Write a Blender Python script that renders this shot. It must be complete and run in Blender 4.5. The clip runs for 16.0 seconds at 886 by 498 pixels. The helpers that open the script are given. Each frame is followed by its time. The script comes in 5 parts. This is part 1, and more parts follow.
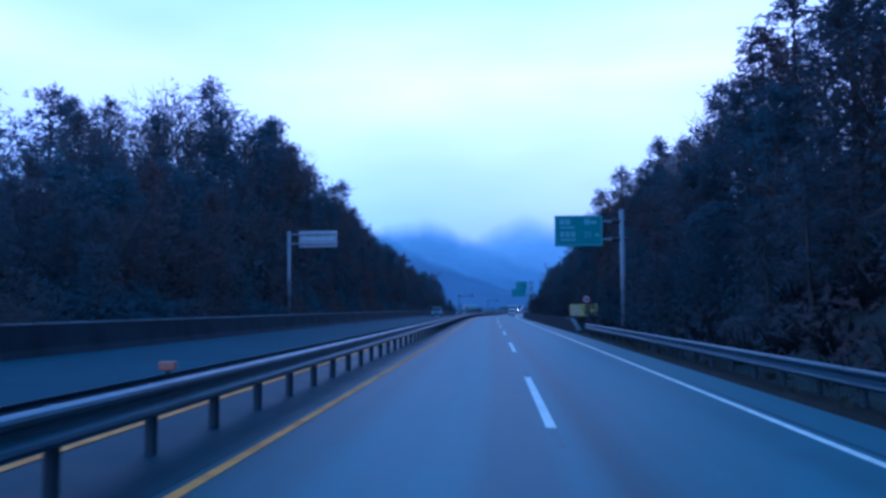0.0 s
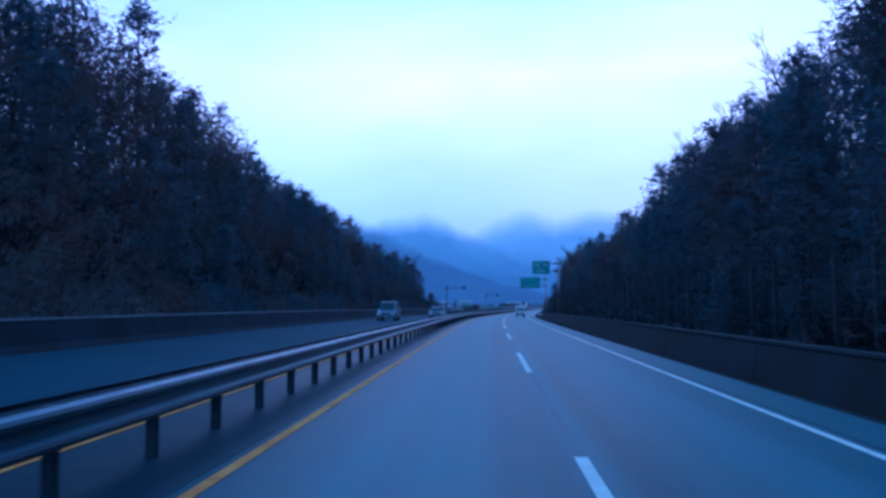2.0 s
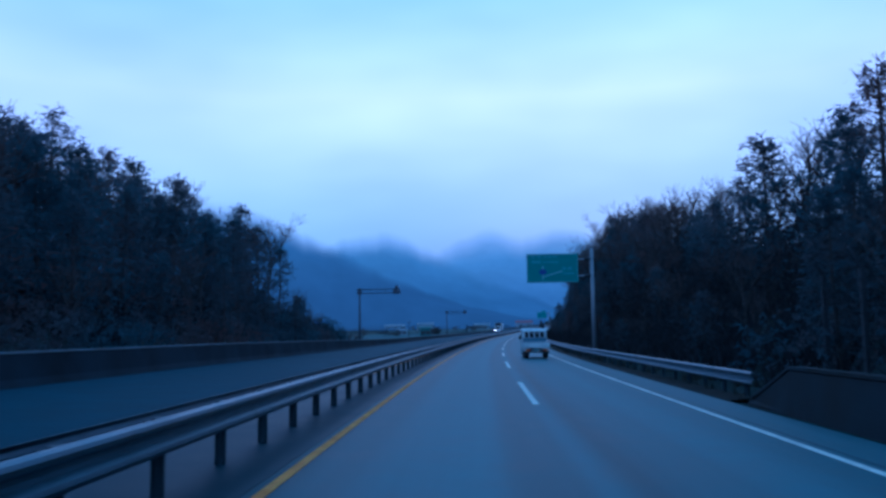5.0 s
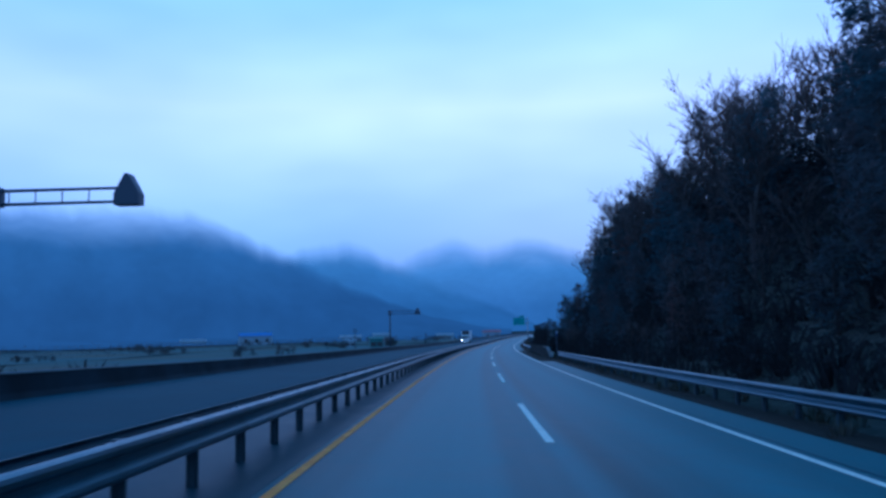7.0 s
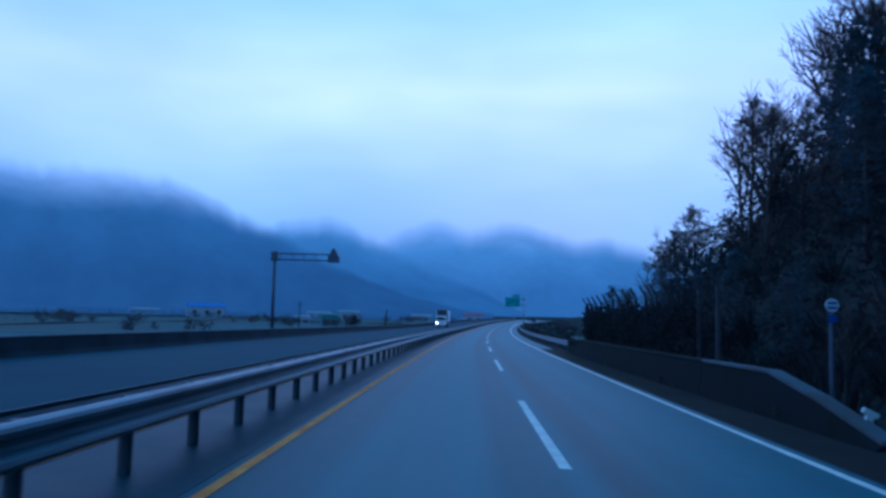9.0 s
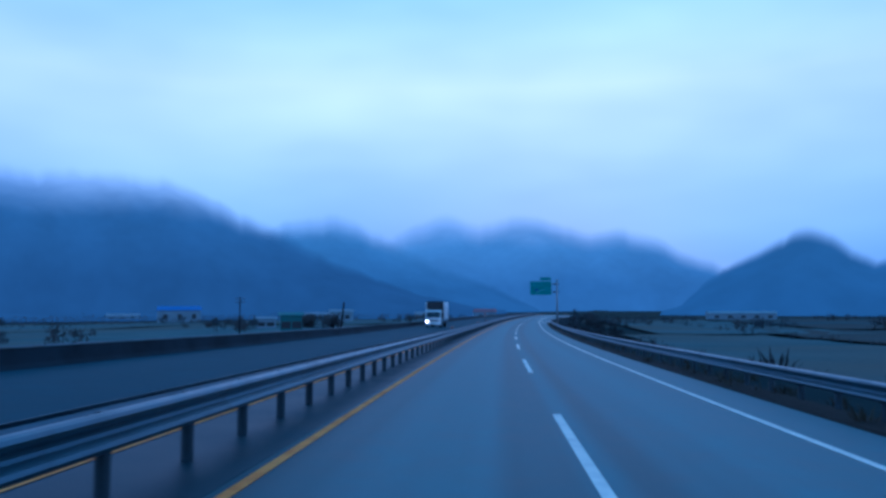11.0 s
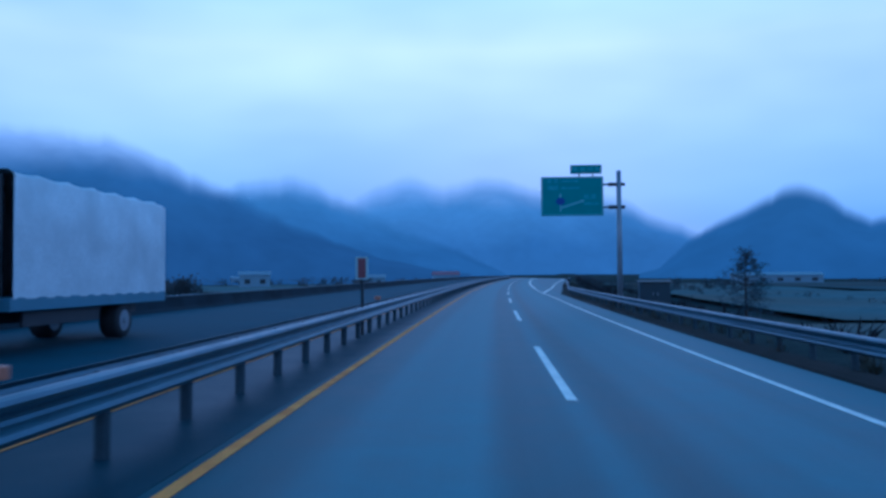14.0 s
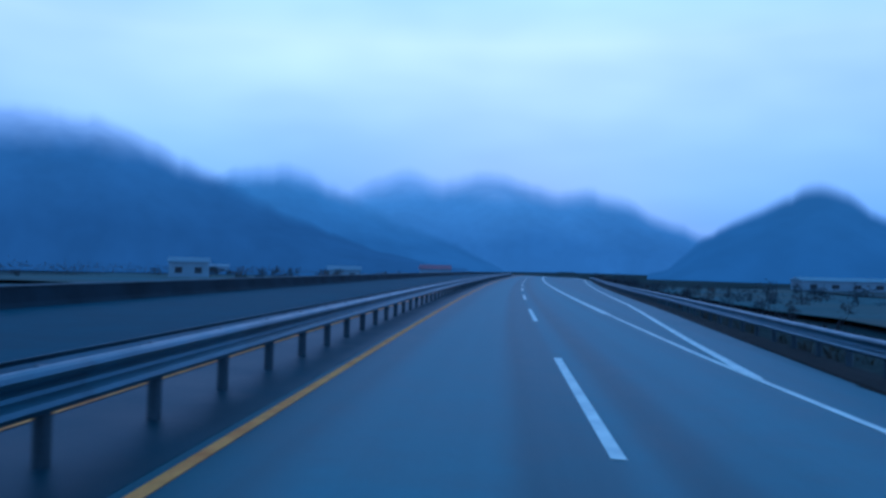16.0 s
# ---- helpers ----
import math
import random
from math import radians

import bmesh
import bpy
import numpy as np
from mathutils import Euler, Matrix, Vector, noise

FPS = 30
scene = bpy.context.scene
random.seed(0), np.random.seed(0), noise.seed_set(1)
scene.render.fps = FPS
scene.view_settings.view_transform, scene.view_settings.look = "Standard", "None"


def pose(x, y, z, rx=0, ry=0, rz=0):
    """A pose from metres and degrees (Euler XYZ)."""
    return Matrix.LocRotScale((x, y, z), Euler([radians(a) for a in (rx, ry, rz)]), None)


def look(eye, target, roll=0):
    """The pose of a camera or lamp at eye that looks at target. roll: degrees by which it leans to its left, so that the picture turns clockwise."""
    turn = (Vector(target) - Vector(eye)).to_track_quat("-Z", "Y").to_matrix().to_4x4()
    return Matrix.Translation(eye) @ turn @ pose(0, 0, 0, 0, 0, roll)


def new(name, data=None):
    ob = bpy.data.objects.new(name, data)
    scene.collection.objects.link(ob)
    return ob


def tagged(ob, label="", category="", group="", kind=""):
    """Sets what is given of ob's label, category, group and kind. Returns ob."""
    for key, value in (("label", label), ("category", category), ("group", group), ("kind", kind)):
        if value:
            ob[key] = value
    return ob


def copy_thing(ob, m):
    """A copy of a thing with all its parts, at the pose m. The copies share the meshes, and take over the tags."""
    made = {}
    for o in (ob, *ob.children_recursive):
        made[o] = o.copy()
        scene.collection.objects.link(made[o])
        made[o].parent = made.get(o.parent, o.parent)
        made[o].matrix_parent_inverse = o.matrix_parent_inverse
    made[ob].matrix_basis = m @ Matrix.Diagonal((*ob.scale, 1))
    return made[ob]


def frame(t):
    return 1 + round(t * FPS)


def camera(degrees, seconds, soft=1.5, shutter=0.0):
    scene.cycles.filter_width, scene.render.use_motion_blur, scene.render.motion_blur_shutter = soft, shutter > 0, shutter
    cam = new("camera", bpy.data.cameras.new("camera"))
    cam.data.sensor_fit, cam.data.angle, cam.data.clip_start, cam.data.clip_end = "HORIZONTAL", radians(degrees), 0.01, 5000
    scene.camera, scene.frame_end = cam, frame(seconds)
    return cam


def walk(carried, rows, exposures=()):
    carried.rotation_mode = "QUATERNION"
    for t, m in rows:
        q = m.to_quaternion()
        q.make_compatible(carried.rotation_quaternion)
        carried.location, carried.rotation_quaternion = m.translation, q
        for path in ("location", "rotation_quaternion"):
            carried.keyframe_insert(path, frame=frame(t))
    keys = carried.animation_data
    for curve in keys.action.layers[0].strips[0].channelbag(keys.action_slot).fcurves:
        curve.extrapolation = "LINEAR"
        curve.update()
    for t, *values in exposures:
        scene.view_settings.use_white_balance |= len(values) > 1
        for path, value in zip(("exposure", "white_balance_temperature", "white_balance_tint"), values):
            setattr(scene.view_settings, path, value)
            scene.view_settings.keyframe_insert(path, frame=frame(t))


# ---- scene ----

# ---------------------------------------------------------------- road line
# The road runs along s (metres); u is metres to the right of the yellow line.
CF = 0.0264                                   # crossfall, down to the right
KNOTS = np.arange(-20.0, 1001.0, 60.0)
CURVE = np.array([-45.6, -16.6, 14.2, 39.1, 54.6, 43.7, 27.0, 40.0, 33.2, 36.2, 33.0, 25.6, 22.0, 20.0, 20.0, 10.0, 0.0, 0.0]) * 1e-5
GRADE = np.array([-125.2, -103.5, -110.0, -144.9, -189.1, -130.1, -126.8, -120.3, -48.5, -6.0, -3.0, -5.0, -6.0, -22.0, -100.0, -150.0, -80.0, 0.0]) * 1e-4
SS = np.arange(-260.0, 3401.0, 1.0)


def _sum(a):
    c = np.concatenate([[0.0], np.cumsum((a[1:] + a[:-1]) / 2)])
    return c - c[260]


_curve = np.interp(SS, KNOTS, CURVE) * (SS < 1000) * (SS > -40)
_grade = np.interp(SS, KNOTS, GRADE)
HEAD = _sum(_curve)
RX, RY, RZ = _sum(np.sin(HEAD)), _sum(np.cos(HEAD)), _sum(_grade)


def head_at(s):
    return float(np.interp(s, SS, HEAD))


def z_at(s):
    return float(np.interp(s, SS, RZ))


def at(s, u, z=0.0, plane=True):
    """World point at s, u, z metres above the tilted road plane (or above the yellow line's level)."""
    a = head_at(s)
    near = max(-300.0, min(300.0, u))
    x = float(np.interp(s, SS, RX)) + near * math.cos(a) + (u - near)
    y = float(np.interp(s, SS, RY)) - near * math.sin(a)
    return Vector((x, y, z_at(s) + z - (CF * u if plane else 0.0)))


def place(s, u, z=0.0, turn=0.0, upright=False, plane=True):
    """Pose at s, u: x to the right, y along the road, z up. turn: degrees to the left."""
    g = 0.0 if upright else math.degrees(math.atan(float(np.interp(s, SS, _grade))))
    return Matrix.Translation(at(s, u, z, plane)) @ pose(0, 0, 0, 0, 0, -math.degrees(head_at(s))) @ pose(0, 0, 0, g, 0, turn)


# ---------------------------------------------------------------- camera
EYE = 1.67
cam = camera(57.8, 16.0, soft=3.0, shutter=0.08)
DRIVE = [  # seconds, s, u, yaw to the road, pitch, roll
    (0.0, 8.10, 2.85, -3.88, 3.62, -0.47),
    (0.5, 25.77, 2.85, -3.84, 3.65, -1.29),
    (1.0, 43.26, 2.75, -3.76, 1.95, -0.74),
    (1.5, 60.58, 2.61, -3.53, 2.69, 0.57),
    (2.0, 77.72, 2.59, -3.19, 3.36, -0.28),
    (2.5, 94.68, 2.40, -2.53, 4.73, 0.81),
    (3.0, 111.47, 2.33, -1.96, 4.44, -0.20),
    (3.5, 128.08, 2.28, -2.45, 4.74, -0.20),
    (4.1, 147.79, 2.27, -2.35, 4.80, -0.45),
    (4.7, 167.31, 2.25, -2.15, 4.90, -0.80),
    (5.4, 189.96, 2.22, -1.85, 5.05, -1.25),
    (6.0, 209.23, 2.19, -1.56, 5.02, -1.55),
    (6.5, 225.20, 2.15, -0.67, 4.43, -0.79),
    (7.0, 241.08, 2.22, -1.24, 5.71, -1.33),
    (7.5, 256.88, 2.25, -1.59, 4.80, -1.34),
    (8.0, 272.59, 2.48, -1.73, 2.43, -3.21),
    (8.5, 288.25, 2.42, -0.86, 4.57, -0.09),
    (9.0, 303.88, 2.38, -1.70, 4.46, 1.50),
    (9.5, 319.50, 2.44, -5.41, 6.15, 1.35),
    (10.1, 338.20, 2.47, -5.20, 5.66, 0.80),
    (10.7, 356.87, 2.50, -4.10, 4.80, 0.10),
    (11.4, 378.62, 2.54, -2.90, 3.71, -0.75),
    (12.0, 397.22, 2.56, -2.36, 3.11, -1.19),
    (12.5, 412.72, 2.55, -2.08, 2.80, -0.15),
    (13.0, 428.23, 2.53, -2.09, 2.98, -0.53),
    (13.5, 443.77, 2.44, -1.74, 2.00, 0.19),
    (14.0, 459.33, 2.45, -3.00, 1.74, -0.42),
    (14.5, 474.91, 2.46, -4.08, 3.08, -0.14),
    (15.0, 490.52, 2.41, -4.12, 3.65, 1.19),
    (15.5, 506.14, 2.44, -4.32, 3.57, 1.30),
    (16.0, 521.79, 2.50, -4.11, 1.35, 1.31),
]


def drive_pose(s, u, yaw, pitch, roll):
    a, p = head_at(s) + radians(yaw), radians(pitch)
    eye = at(s, u, EYE)
    way = Vector((math.sin(a) * math.cos(p), math.cos(a) * math.cos(p), math.sin(p)))
    return look(eye, eye + way * 50.0, roll)


walk(cam, [(r[0], drive_pose(*r[1:])) for r in DRIVE],
     exposures=[(0.0, 0.50, 4740, 38), (2.5, 0.52, 4790, 38), (3.0, 0.40, 4780, 35), (3.6, 0.07, 4750, 25), (4.5, 0.03, 4800, 24), (9.0, 0.00, 4810, 25), (13.0, -0.02, 4750, 22), (15.0, -0.02, 4810, 25), (16.0, -0.03, 4750, 23)])

# ---------------------------------------------------------------- world and light
world = bpy.data.worlds.new("overcast_dusk")
scene.world = world
world.use_nodes = True
wn, wl = world.node_tree.nodes, world.node_tree.links
wn.clear()
w_out, w_bg = wn.new("ShaderNodeOutputWorld"), wn.new("ShaderNodeBackground")
w_sky = wn.new("ShaderNodeTexSky")
w_sky.sky_type, w_sky.sun_disc = "NISHITA", False
w_sky.sun_elevation, w_sky.sun_rotation = radians(8.0), radians(10.0)
w_geo, w_sep = wn.new("ShaderNodeTexCoord"), wn.new("ShaderNodeSeparateXYZ")
w_ramp = wn.new("ShaderNodeValToRGB")
els = w_ramp.color_ramp.elements
els[0].position, els[0].color = 0.0, (0.17, 0.37, 0.66, 1)
els[1].position, els[1].color = 1.0, (0.06, 0.27, 0.46, 1)
for pos_, col_ in ((0.06, (0.190, 0.42, 0.70, 1)), (0.15, (0.385, 0.600, 0.870, 1)), (0.27, (0.70, 0.86, 1.18, 1)), (0.42, (0.38, 0.72, 1.05, 1)), (0.62, (0.11, 0.38, 0.62, 1))):
    e_ = els.new(pos_)
    e_.color = col_
w_noise, w_mul, w_map = wn.new("ShaderNodeTexNoise"), wn.new("ShaderNodeMixRGB"), wn.new("ShaderNodeMapping")
w_map.inputs["Scale"].default_value = (1.6, 1.6, 4.5)
w_noise.inputs["Scale"].default_value, w_noise.inputs["Detail"].default_value = 1.3, 3.0
w_cr = wn.new("ShaderNodeValToRGB")
w_cr.color_ramp.elements[0].position, w_cr.color_ramp.elements[0].color = 0.3, (0.72, 0.80, 0.90, 1)
w_cr.color_ramp.elements[1].position, w_cr.color_ramp.elements[1].color = 0.7, (1.14, 1.12, 1.08, 1)
w_mix = wn.new("ShaderNodeMixRGB")
w_mix.blend_type, w_mul.blend_type = "ADD", "MULTIPLY"
w_mul.inputs[0].default_value, w_mix.inputs[0].default_value = 1.0, 0.003
wl.new(w_geo.outputs["Generated"], w_sep.inputs[0])
wl.new(w_sep.outputs["Z"], w_ramp.inputs[0])
wl.new(w_geo.outputs["Generated"], w_map.inputs[0])
wl.new(w_map.outputs[0], w_noise.inputs["Vector"])
wl.new(w_noise.outputs[0], w_cr.inputs[0])
wl.new(w_ramp.outputs[0], w_mul.inputs[1])
wl.new(w_cr.outputs[0], w_mul.inputs[2])
wl.new(w_mul.outputs[0], w_mix.inputs[1])
wl.new(w_sky.outputs[0], w_mix.inputs[2])
wl.new(w_mix.outputs[0], w_bg.inputs[0])
w_bg.inputs[1].default_value = 1.0
wl.new(w_bg.outputs[0], w_out.inputs[0])
sun_data = bpy.data.lights.new("sun", "SUN")
sun_data.energy, sun_data.angle, sun_data.color = 0.05, radians(40), (0.75, 0.88, 1.0)
sun = new("sun", sun_data)
sun.matrix_world = look((0, 0, 60), (-20, -60, 0))


# ---------------------------------------------------------------- materials
def mat(name, color, rough=0.6, metal=0.0, var=0.25, scale=6.0, fine=60.0, bump=0.2, dist=0.01, stain=None, stain_scale=0.6,
        spec=0.5, per_piece=0.0, rough_var=0.1):
    """Principled material with grain and blotches; stain: a second colour in large patches."""
    m = bpy.data.materials.new(name)
    m.use_nodes = True
    n, l = m.node_tree.nodes, m.node_tree.links
    b = n["Principled BSDF"]
    b.inputs["Roughness"].default_value, b.inputs["Metallic"].default_value = rough, metal
    b.inputs["Specular IOR Level"].default_value = spec
    tc = n.new("ShaderNodeTexCoord")
    big, small = n.new("ShaderNodeTexNoise"), n.new("ShaderNodeTexNoise")
    big.inputs["Scale"].default_value, small.inputs["Scale"].default_value = scale, fine
    big.inputs["Detail"].default_value, small.inputs["Detail"].default_value = 5, 3
    src = "Object"
    l.new(tc.outputs[src], big.inputs["Vector"])
    l.new(tc.outputs[src], small.inputs["Vector"])
    add = n.new("ShaderNodeMath")
    add.operation = "ADD"
    l.new(big.outputs[0], add.inputs[0])
    l.new(small.outputs[0], add.inputs[1])
    rng = n.new("ShaderNodeMapRange")
    rng.inputs["From Min"].default_value, rng.inputs["From Max"].default_value = 0.6, 1.4
    rng.inputs["To Min"].default_value, rng.inputs["To Max"].default_value = 1 - var, 1 + var
    l.new(add.outputs[0], rng.inputs["Value"])
    mul = n.new("ShaderNodeMixRGB")
    mul.blend_type = "MULTIPLY"
    mul.inputs[0].default_value = 1.0
    mul.inputs[1].default_value = (*color, 1)
    l.new(rng.outputs[0], mul.inputs[2])
    out = mul.outputs[0]
    if stain:
        st, cr, mx = n.new("ShaderNodeTexNoise"), n.new("ShaderNodeValToRGB"), n.new("ShaderNodeMixRGB")
        st.inputs["Scale"].default_value, st.inputs["Detail"].default_value = stain_scale, 6
        cr.color_ramp.elements[0].position, cr.color_ramp.elements[1].position = 0.42, 0.68
        l.new(tc.outputs[src], st.inputs["Vector"])
        l.new(st.outputs[0], cr.inputs[0])
        l.new(cr.outputs[0], mx.inputs[0])
        l.new(out, mx.inputs[1])
        mx.inputs[2].default_value = (*stain, 1)
        out = mx.outputs[0]
    if per_piece:
        oi, mr, mx2 = n.new("ShaderNodeObjectInfo"), n.new("ShaderNodeMapRange"), n.new("ShaderNodeMixRGB")
        mr.inputs["To Min"].default_value, mr.inputs["To Max"].default_value = 1 - per_piece, 1 + per_piece
        l.new(oi.outputs["Random"], mr.inputs["Value"])
        mx2.blend_type = "MULTIPLY"
        mx2.inputs[0].default_value = 1.0
        l.new(out, mx2.inputs[1])
        l.new(mr.outputs[0], mx2.inputs[2])
        out = mx2.outputs[0]
    l.new(out, b.inputs["Base Color"])
    rr = n.new("ShaderNodeMapRange")
    rr.inputs["To Min"].default_value, rr.inputs["To Max"].default_value = max(0.03, rough - rough_var), min(1, rough + rough_var)
    l.new(big.outputs[0], rr.inputs["Value"])
    l.new(rr.outputs[0], b.inputs["Roughness"])
    if bump:
        bp = n.new("ShaderNodeBump")
        bp.inputs["Strength"].default_value, bp.inputs["Distance"].default_value = bump, dist
        l.new(small.outputs[0], bp.inputs["Height"])
        l.new(bp.outputs[0], b.inputs["Normal"])
    return m


def glow(name, color, strength):
    m = bpy.data.materials.new(name)
    m.use_nodes = True
    b = m.node_tree.nodes["Principled BSDF"]
    b.inputs["Base Color"].default_value = (*color, 1)
    b.inputs["Emission Color"].default_value = (*color, 1)
    b.inputs["Emission Strength"].default_value = strength
    return m


M_ASPHALT = mat("wet_asphalt", (0.053, 0.132, 0.150), 0.5, var=0.2, scale=1.6, fine=70, bump=0.5, dist=0.004, rough_var=0.08, spec=0.20)


def add_tracks(m):
    """Worn wheel tracks and wet bands along the lanes, by the road's own u and s."""
    n, l = m.node_tree.nodes, m.node_tree.links
    b = n["Principled BSDF"]
    uv, sep = n.new("ShaderNodeUVMap"), n.new("ShaderNodeSeparateXYZ")
    uv.uv_map = "road"
    l.new(uv.outputs[0], sep.inputs[0])

    def along(sc, det):
        mp, ns = n.new("ShaderNodeMapping"), n.new("ShaderNodeTexNoise")
        mp.inputs["Scale"].default_value = sc
        ns.inputs["Scale"].default_value, ns.inputs["Detail"].default_value = 1.0, det
        l.new(uv.outputs[0], mp.inputs[0])
        l.new(mp.outputs[0], ns.inputs["Vector"])
        return ns.outputs[0]

    def calc(op, x, y, z=None):
        k = n.new("ShaderNodeMath")
        k.operation = op
        for i, v in enumerate((x, y, z)):
            if v is None:
                continue
            if isinstance(v, (int, float)):
                k.inputs[i].default_value = v
            else:
                l.new(v, k.inputs[i])
        return k.outputs[0]

    sway = calc("MULTIPLY_ADD", along((0.3, 0.012, 1), 2), 0.5, -0.25)
    across = calc("MULTIPLY", calc("ADD", sep.outputs["X"], sway), 1 / 8.5)
    cr = n.new("ShaderNodeValToRGB")
    cr.color_ramp.interpolation = "EASE"
    stops = ((0.0, 0.34), (0.07, 0.42), (0.15, 0.62), (0.28, 0.66), (0.335, 0.42), (0.39, 0.44), (0.43, 0.62), (0.485, 0.37), (0.56, 0.56), (0.68, 0.68), (0.78, 0.56), (0.86, 0.56), (1.0, 0.60))
    el = cr.color_ramp.elements
    el[0].position, el[1].position = 0.0, 1.0
    el[0].color, el[1].color = (stops[0][1],) * 3 + (1,), (stops[-1][1],) * 3 + (1,)
    for p, v in stops[1:-1]:
        e = el.new(p)
        e.color = (v, v, v, 1)
    l.new(across, cr.inputs[0])
    grain = calc("MULTIPLY_ADD", along((2.4, 0.03, 1), 4), 0.36, -0.18)
    patch = calc("MULTIPLY_ADD", along((0.5, 0.012, 1), 3), 0.3, -0.15)
    tone = calc("ADD", calc("MULTIPLY", cr.outputs[0], 2.0), calc("ADD", grain, patch))
    old_c, old_r = b.inputs["Base Color"].links[0].from_socket, b.inputs["Roughness"].links[0].from_socket
    mul = n.new("ShaderNodeMixRGB")
    mul.blend_type = "MULTIPLY"
    mul.inputs[0].default_value = 1.0
    l.new(old_c, mul.inputs[1])
    l.new(tone, mul.inputs[2])
    l.new(mul.outputs[0], b.inputs["Base Color"])
    l.new(calc("MULTIPLY", old_r, calc("MULTIPLY_ADD", tone, 0.28, 0.72)), b.inputs["Roughness"])
    l.new(calc("MULTIPLY", tone, 0.10), b.inputs["Specular IOR Level"])


add_tracks(M_ASPHALT)
M_ASPHALT_EXIT = mat("exit_lane_asphalt", (0.052, 0.130, 0.148), 0.5, var=0.2, scale=1.2, fine=90, bump=0.35, dist=0.004, rough_var=0.12, spec=0.10)
M_ASPHALT_OLD = mat("dark_wet_asphalt", (0.020, 0.066, 0.088), 0.75, var=0.3, scale=0.8, fine=90, bump=0.35, dist=0.004, stain=(0.018, 0.058, 0.078), stain_scale=0.12, rough_var=0.06, spec=0.08)
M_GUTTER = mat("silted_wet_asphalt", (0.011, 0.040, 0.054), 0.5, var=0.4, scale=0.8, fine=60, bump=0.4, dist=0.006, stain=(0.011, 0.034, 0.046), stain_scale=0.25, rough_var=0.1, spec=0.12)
M_WHITE = mat("road_paint_white", (0.95, 0.86, 0.76), 0.75, var=0.15, scale=3, fine=40, stain=(0.74, 0.68, 0.62), stain_scale=2.5, spec=0.25)
M_YELLOW = mat("road_paint_yellow", (1.0, 0.330, 0.065), 0.75, var=0.2, scale=3, fine=40, stain=(0.80, 0.20, 0.035), stain_scale=2.0, spec=0.2)
M_STEEL = mat("galvanised_steel", (0.046, 0.120, 0.158), 0.38, 0.75, var=0.2, scale=2, fine=30, bump=0.1, stain=(0.044, 0.098, 0.128), stain_scale=1.2, per_piece=0.12)
M_POST = mat("galvanised_post", (0.042, 0.066, 0.080), 0.55, 0.5, var=0.25, scale=4, fine=40, bump=0.1, per_piece=0.15)
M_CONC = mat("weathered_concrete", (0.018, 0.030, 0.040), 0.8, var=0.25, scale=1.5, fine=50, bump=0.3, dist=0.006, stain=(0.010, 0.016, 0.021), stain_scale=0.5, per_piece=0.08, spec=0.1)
M_CONC_TOP = mat("pale_edge_coping", (0.085, 0.115, 0.135), 0.75, var=0.2, scale=1.5, fine=50, stain=(0.06, 0.06, 0.06), stain_scale=0.8)
M_SOIL = mat("brown_verge", (0.034, 0.026, 0.022), 0.95, var=0.5, scale=1.2, fine=25, bump=0.6, dist=0.03, stain=(0.022, 0.022, 0.020), stain_scale=0.35, spec=0.1)
M_SIGN = mat("sign_green", (0.0, 0.215, 0.195), 0.45, var=0.12, scale=1.5, fine=30, bump=0.0)
M_SIGN_WHITE = mat("sign_white", (0.34, 0.46, 0.46), 0.5, var=0.12, scale=2, fine=30, bump=0.0)
M_LETTER = mat("sign_lettering", (0.13, 0.38, 0.40), 0.5, var=0.12, scale=2, fine=30, bump=0.0)
M_LETTER_FAINT = mat("faded_sign_lettering", (0.045, 0.310, 0.315), 0.5, var=0.2, scale=6, fine=30, bump=0.0, stain=(0.02, 0.25, 0.25), stain_scale=5.0)
M_SIGN_BLUE = mat("sign_blue", (0.005, 0.05, 0.24), 0.5, var=0.1, bump=0.0)
M_SIGN_BACK = mat("sign_back_grey", (0.34, 0.36, 0.38), 0.5, 0.3, var=0.15, scale=2, bump=0.05)
M_POLE = mat("pole_grey", (0.24, 0.26, 0.285), 0.5, 0.25, var=0.15, scale=1.5, bump=0.05)
M_DARK = mat("dark_metal", (0.022, 0.024, 0.028), 0.6, 0.0, var=0.2, bump=0.05)
M_FENCE = mat("weathered_fence_steel", (0.030, 0.033, 0.038), 0.75, var=0.3, scale=3, fine=30, bump=0.1, per_piece=0.2)
# bluish lift in the colour stands in for haze on the gantries
M_GANTRY = mat("haze_toned_steel", (0.050, 0.070, 0.100), 0.6, var=0.15, scale=2, fine=20, bump=0.05)
# bark and growth colours lifted to stand in for a pale veil of haze
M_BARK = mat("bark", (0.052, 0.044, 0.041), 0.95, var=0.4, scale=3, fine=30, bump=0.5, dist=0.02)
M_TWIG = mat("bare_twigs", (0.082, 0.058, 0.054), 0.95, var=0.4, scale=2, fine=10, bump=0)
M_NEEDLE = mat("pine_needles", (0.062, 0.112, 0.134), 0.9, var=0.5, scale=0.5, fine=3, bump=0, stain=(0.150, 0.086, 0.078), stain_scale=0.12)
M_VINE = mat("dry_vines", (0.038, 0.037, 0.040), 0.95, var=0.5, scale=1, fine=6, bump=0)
# darker concrete and coping for the second retaining wall
M_CONC_DARK = mat("darker_concrete", (0.011, 0.013, 0.015), 0.9, var=0.35, scale=1.2, fine=40, bump=0.4, dist=0.008, stain=(0.007, 0.010, 0.008), stain_scale=0.7, per_piece=0.1, spec=0.12)
M_COPING_DARK = mat("darker_coping", (0.030, 0.032, 0.034), 0.9, var=0.3, scale=1.2, fine=40, stain=(0.016, 0.020, 0.016), stain_scale=0.9, spec=0.15)


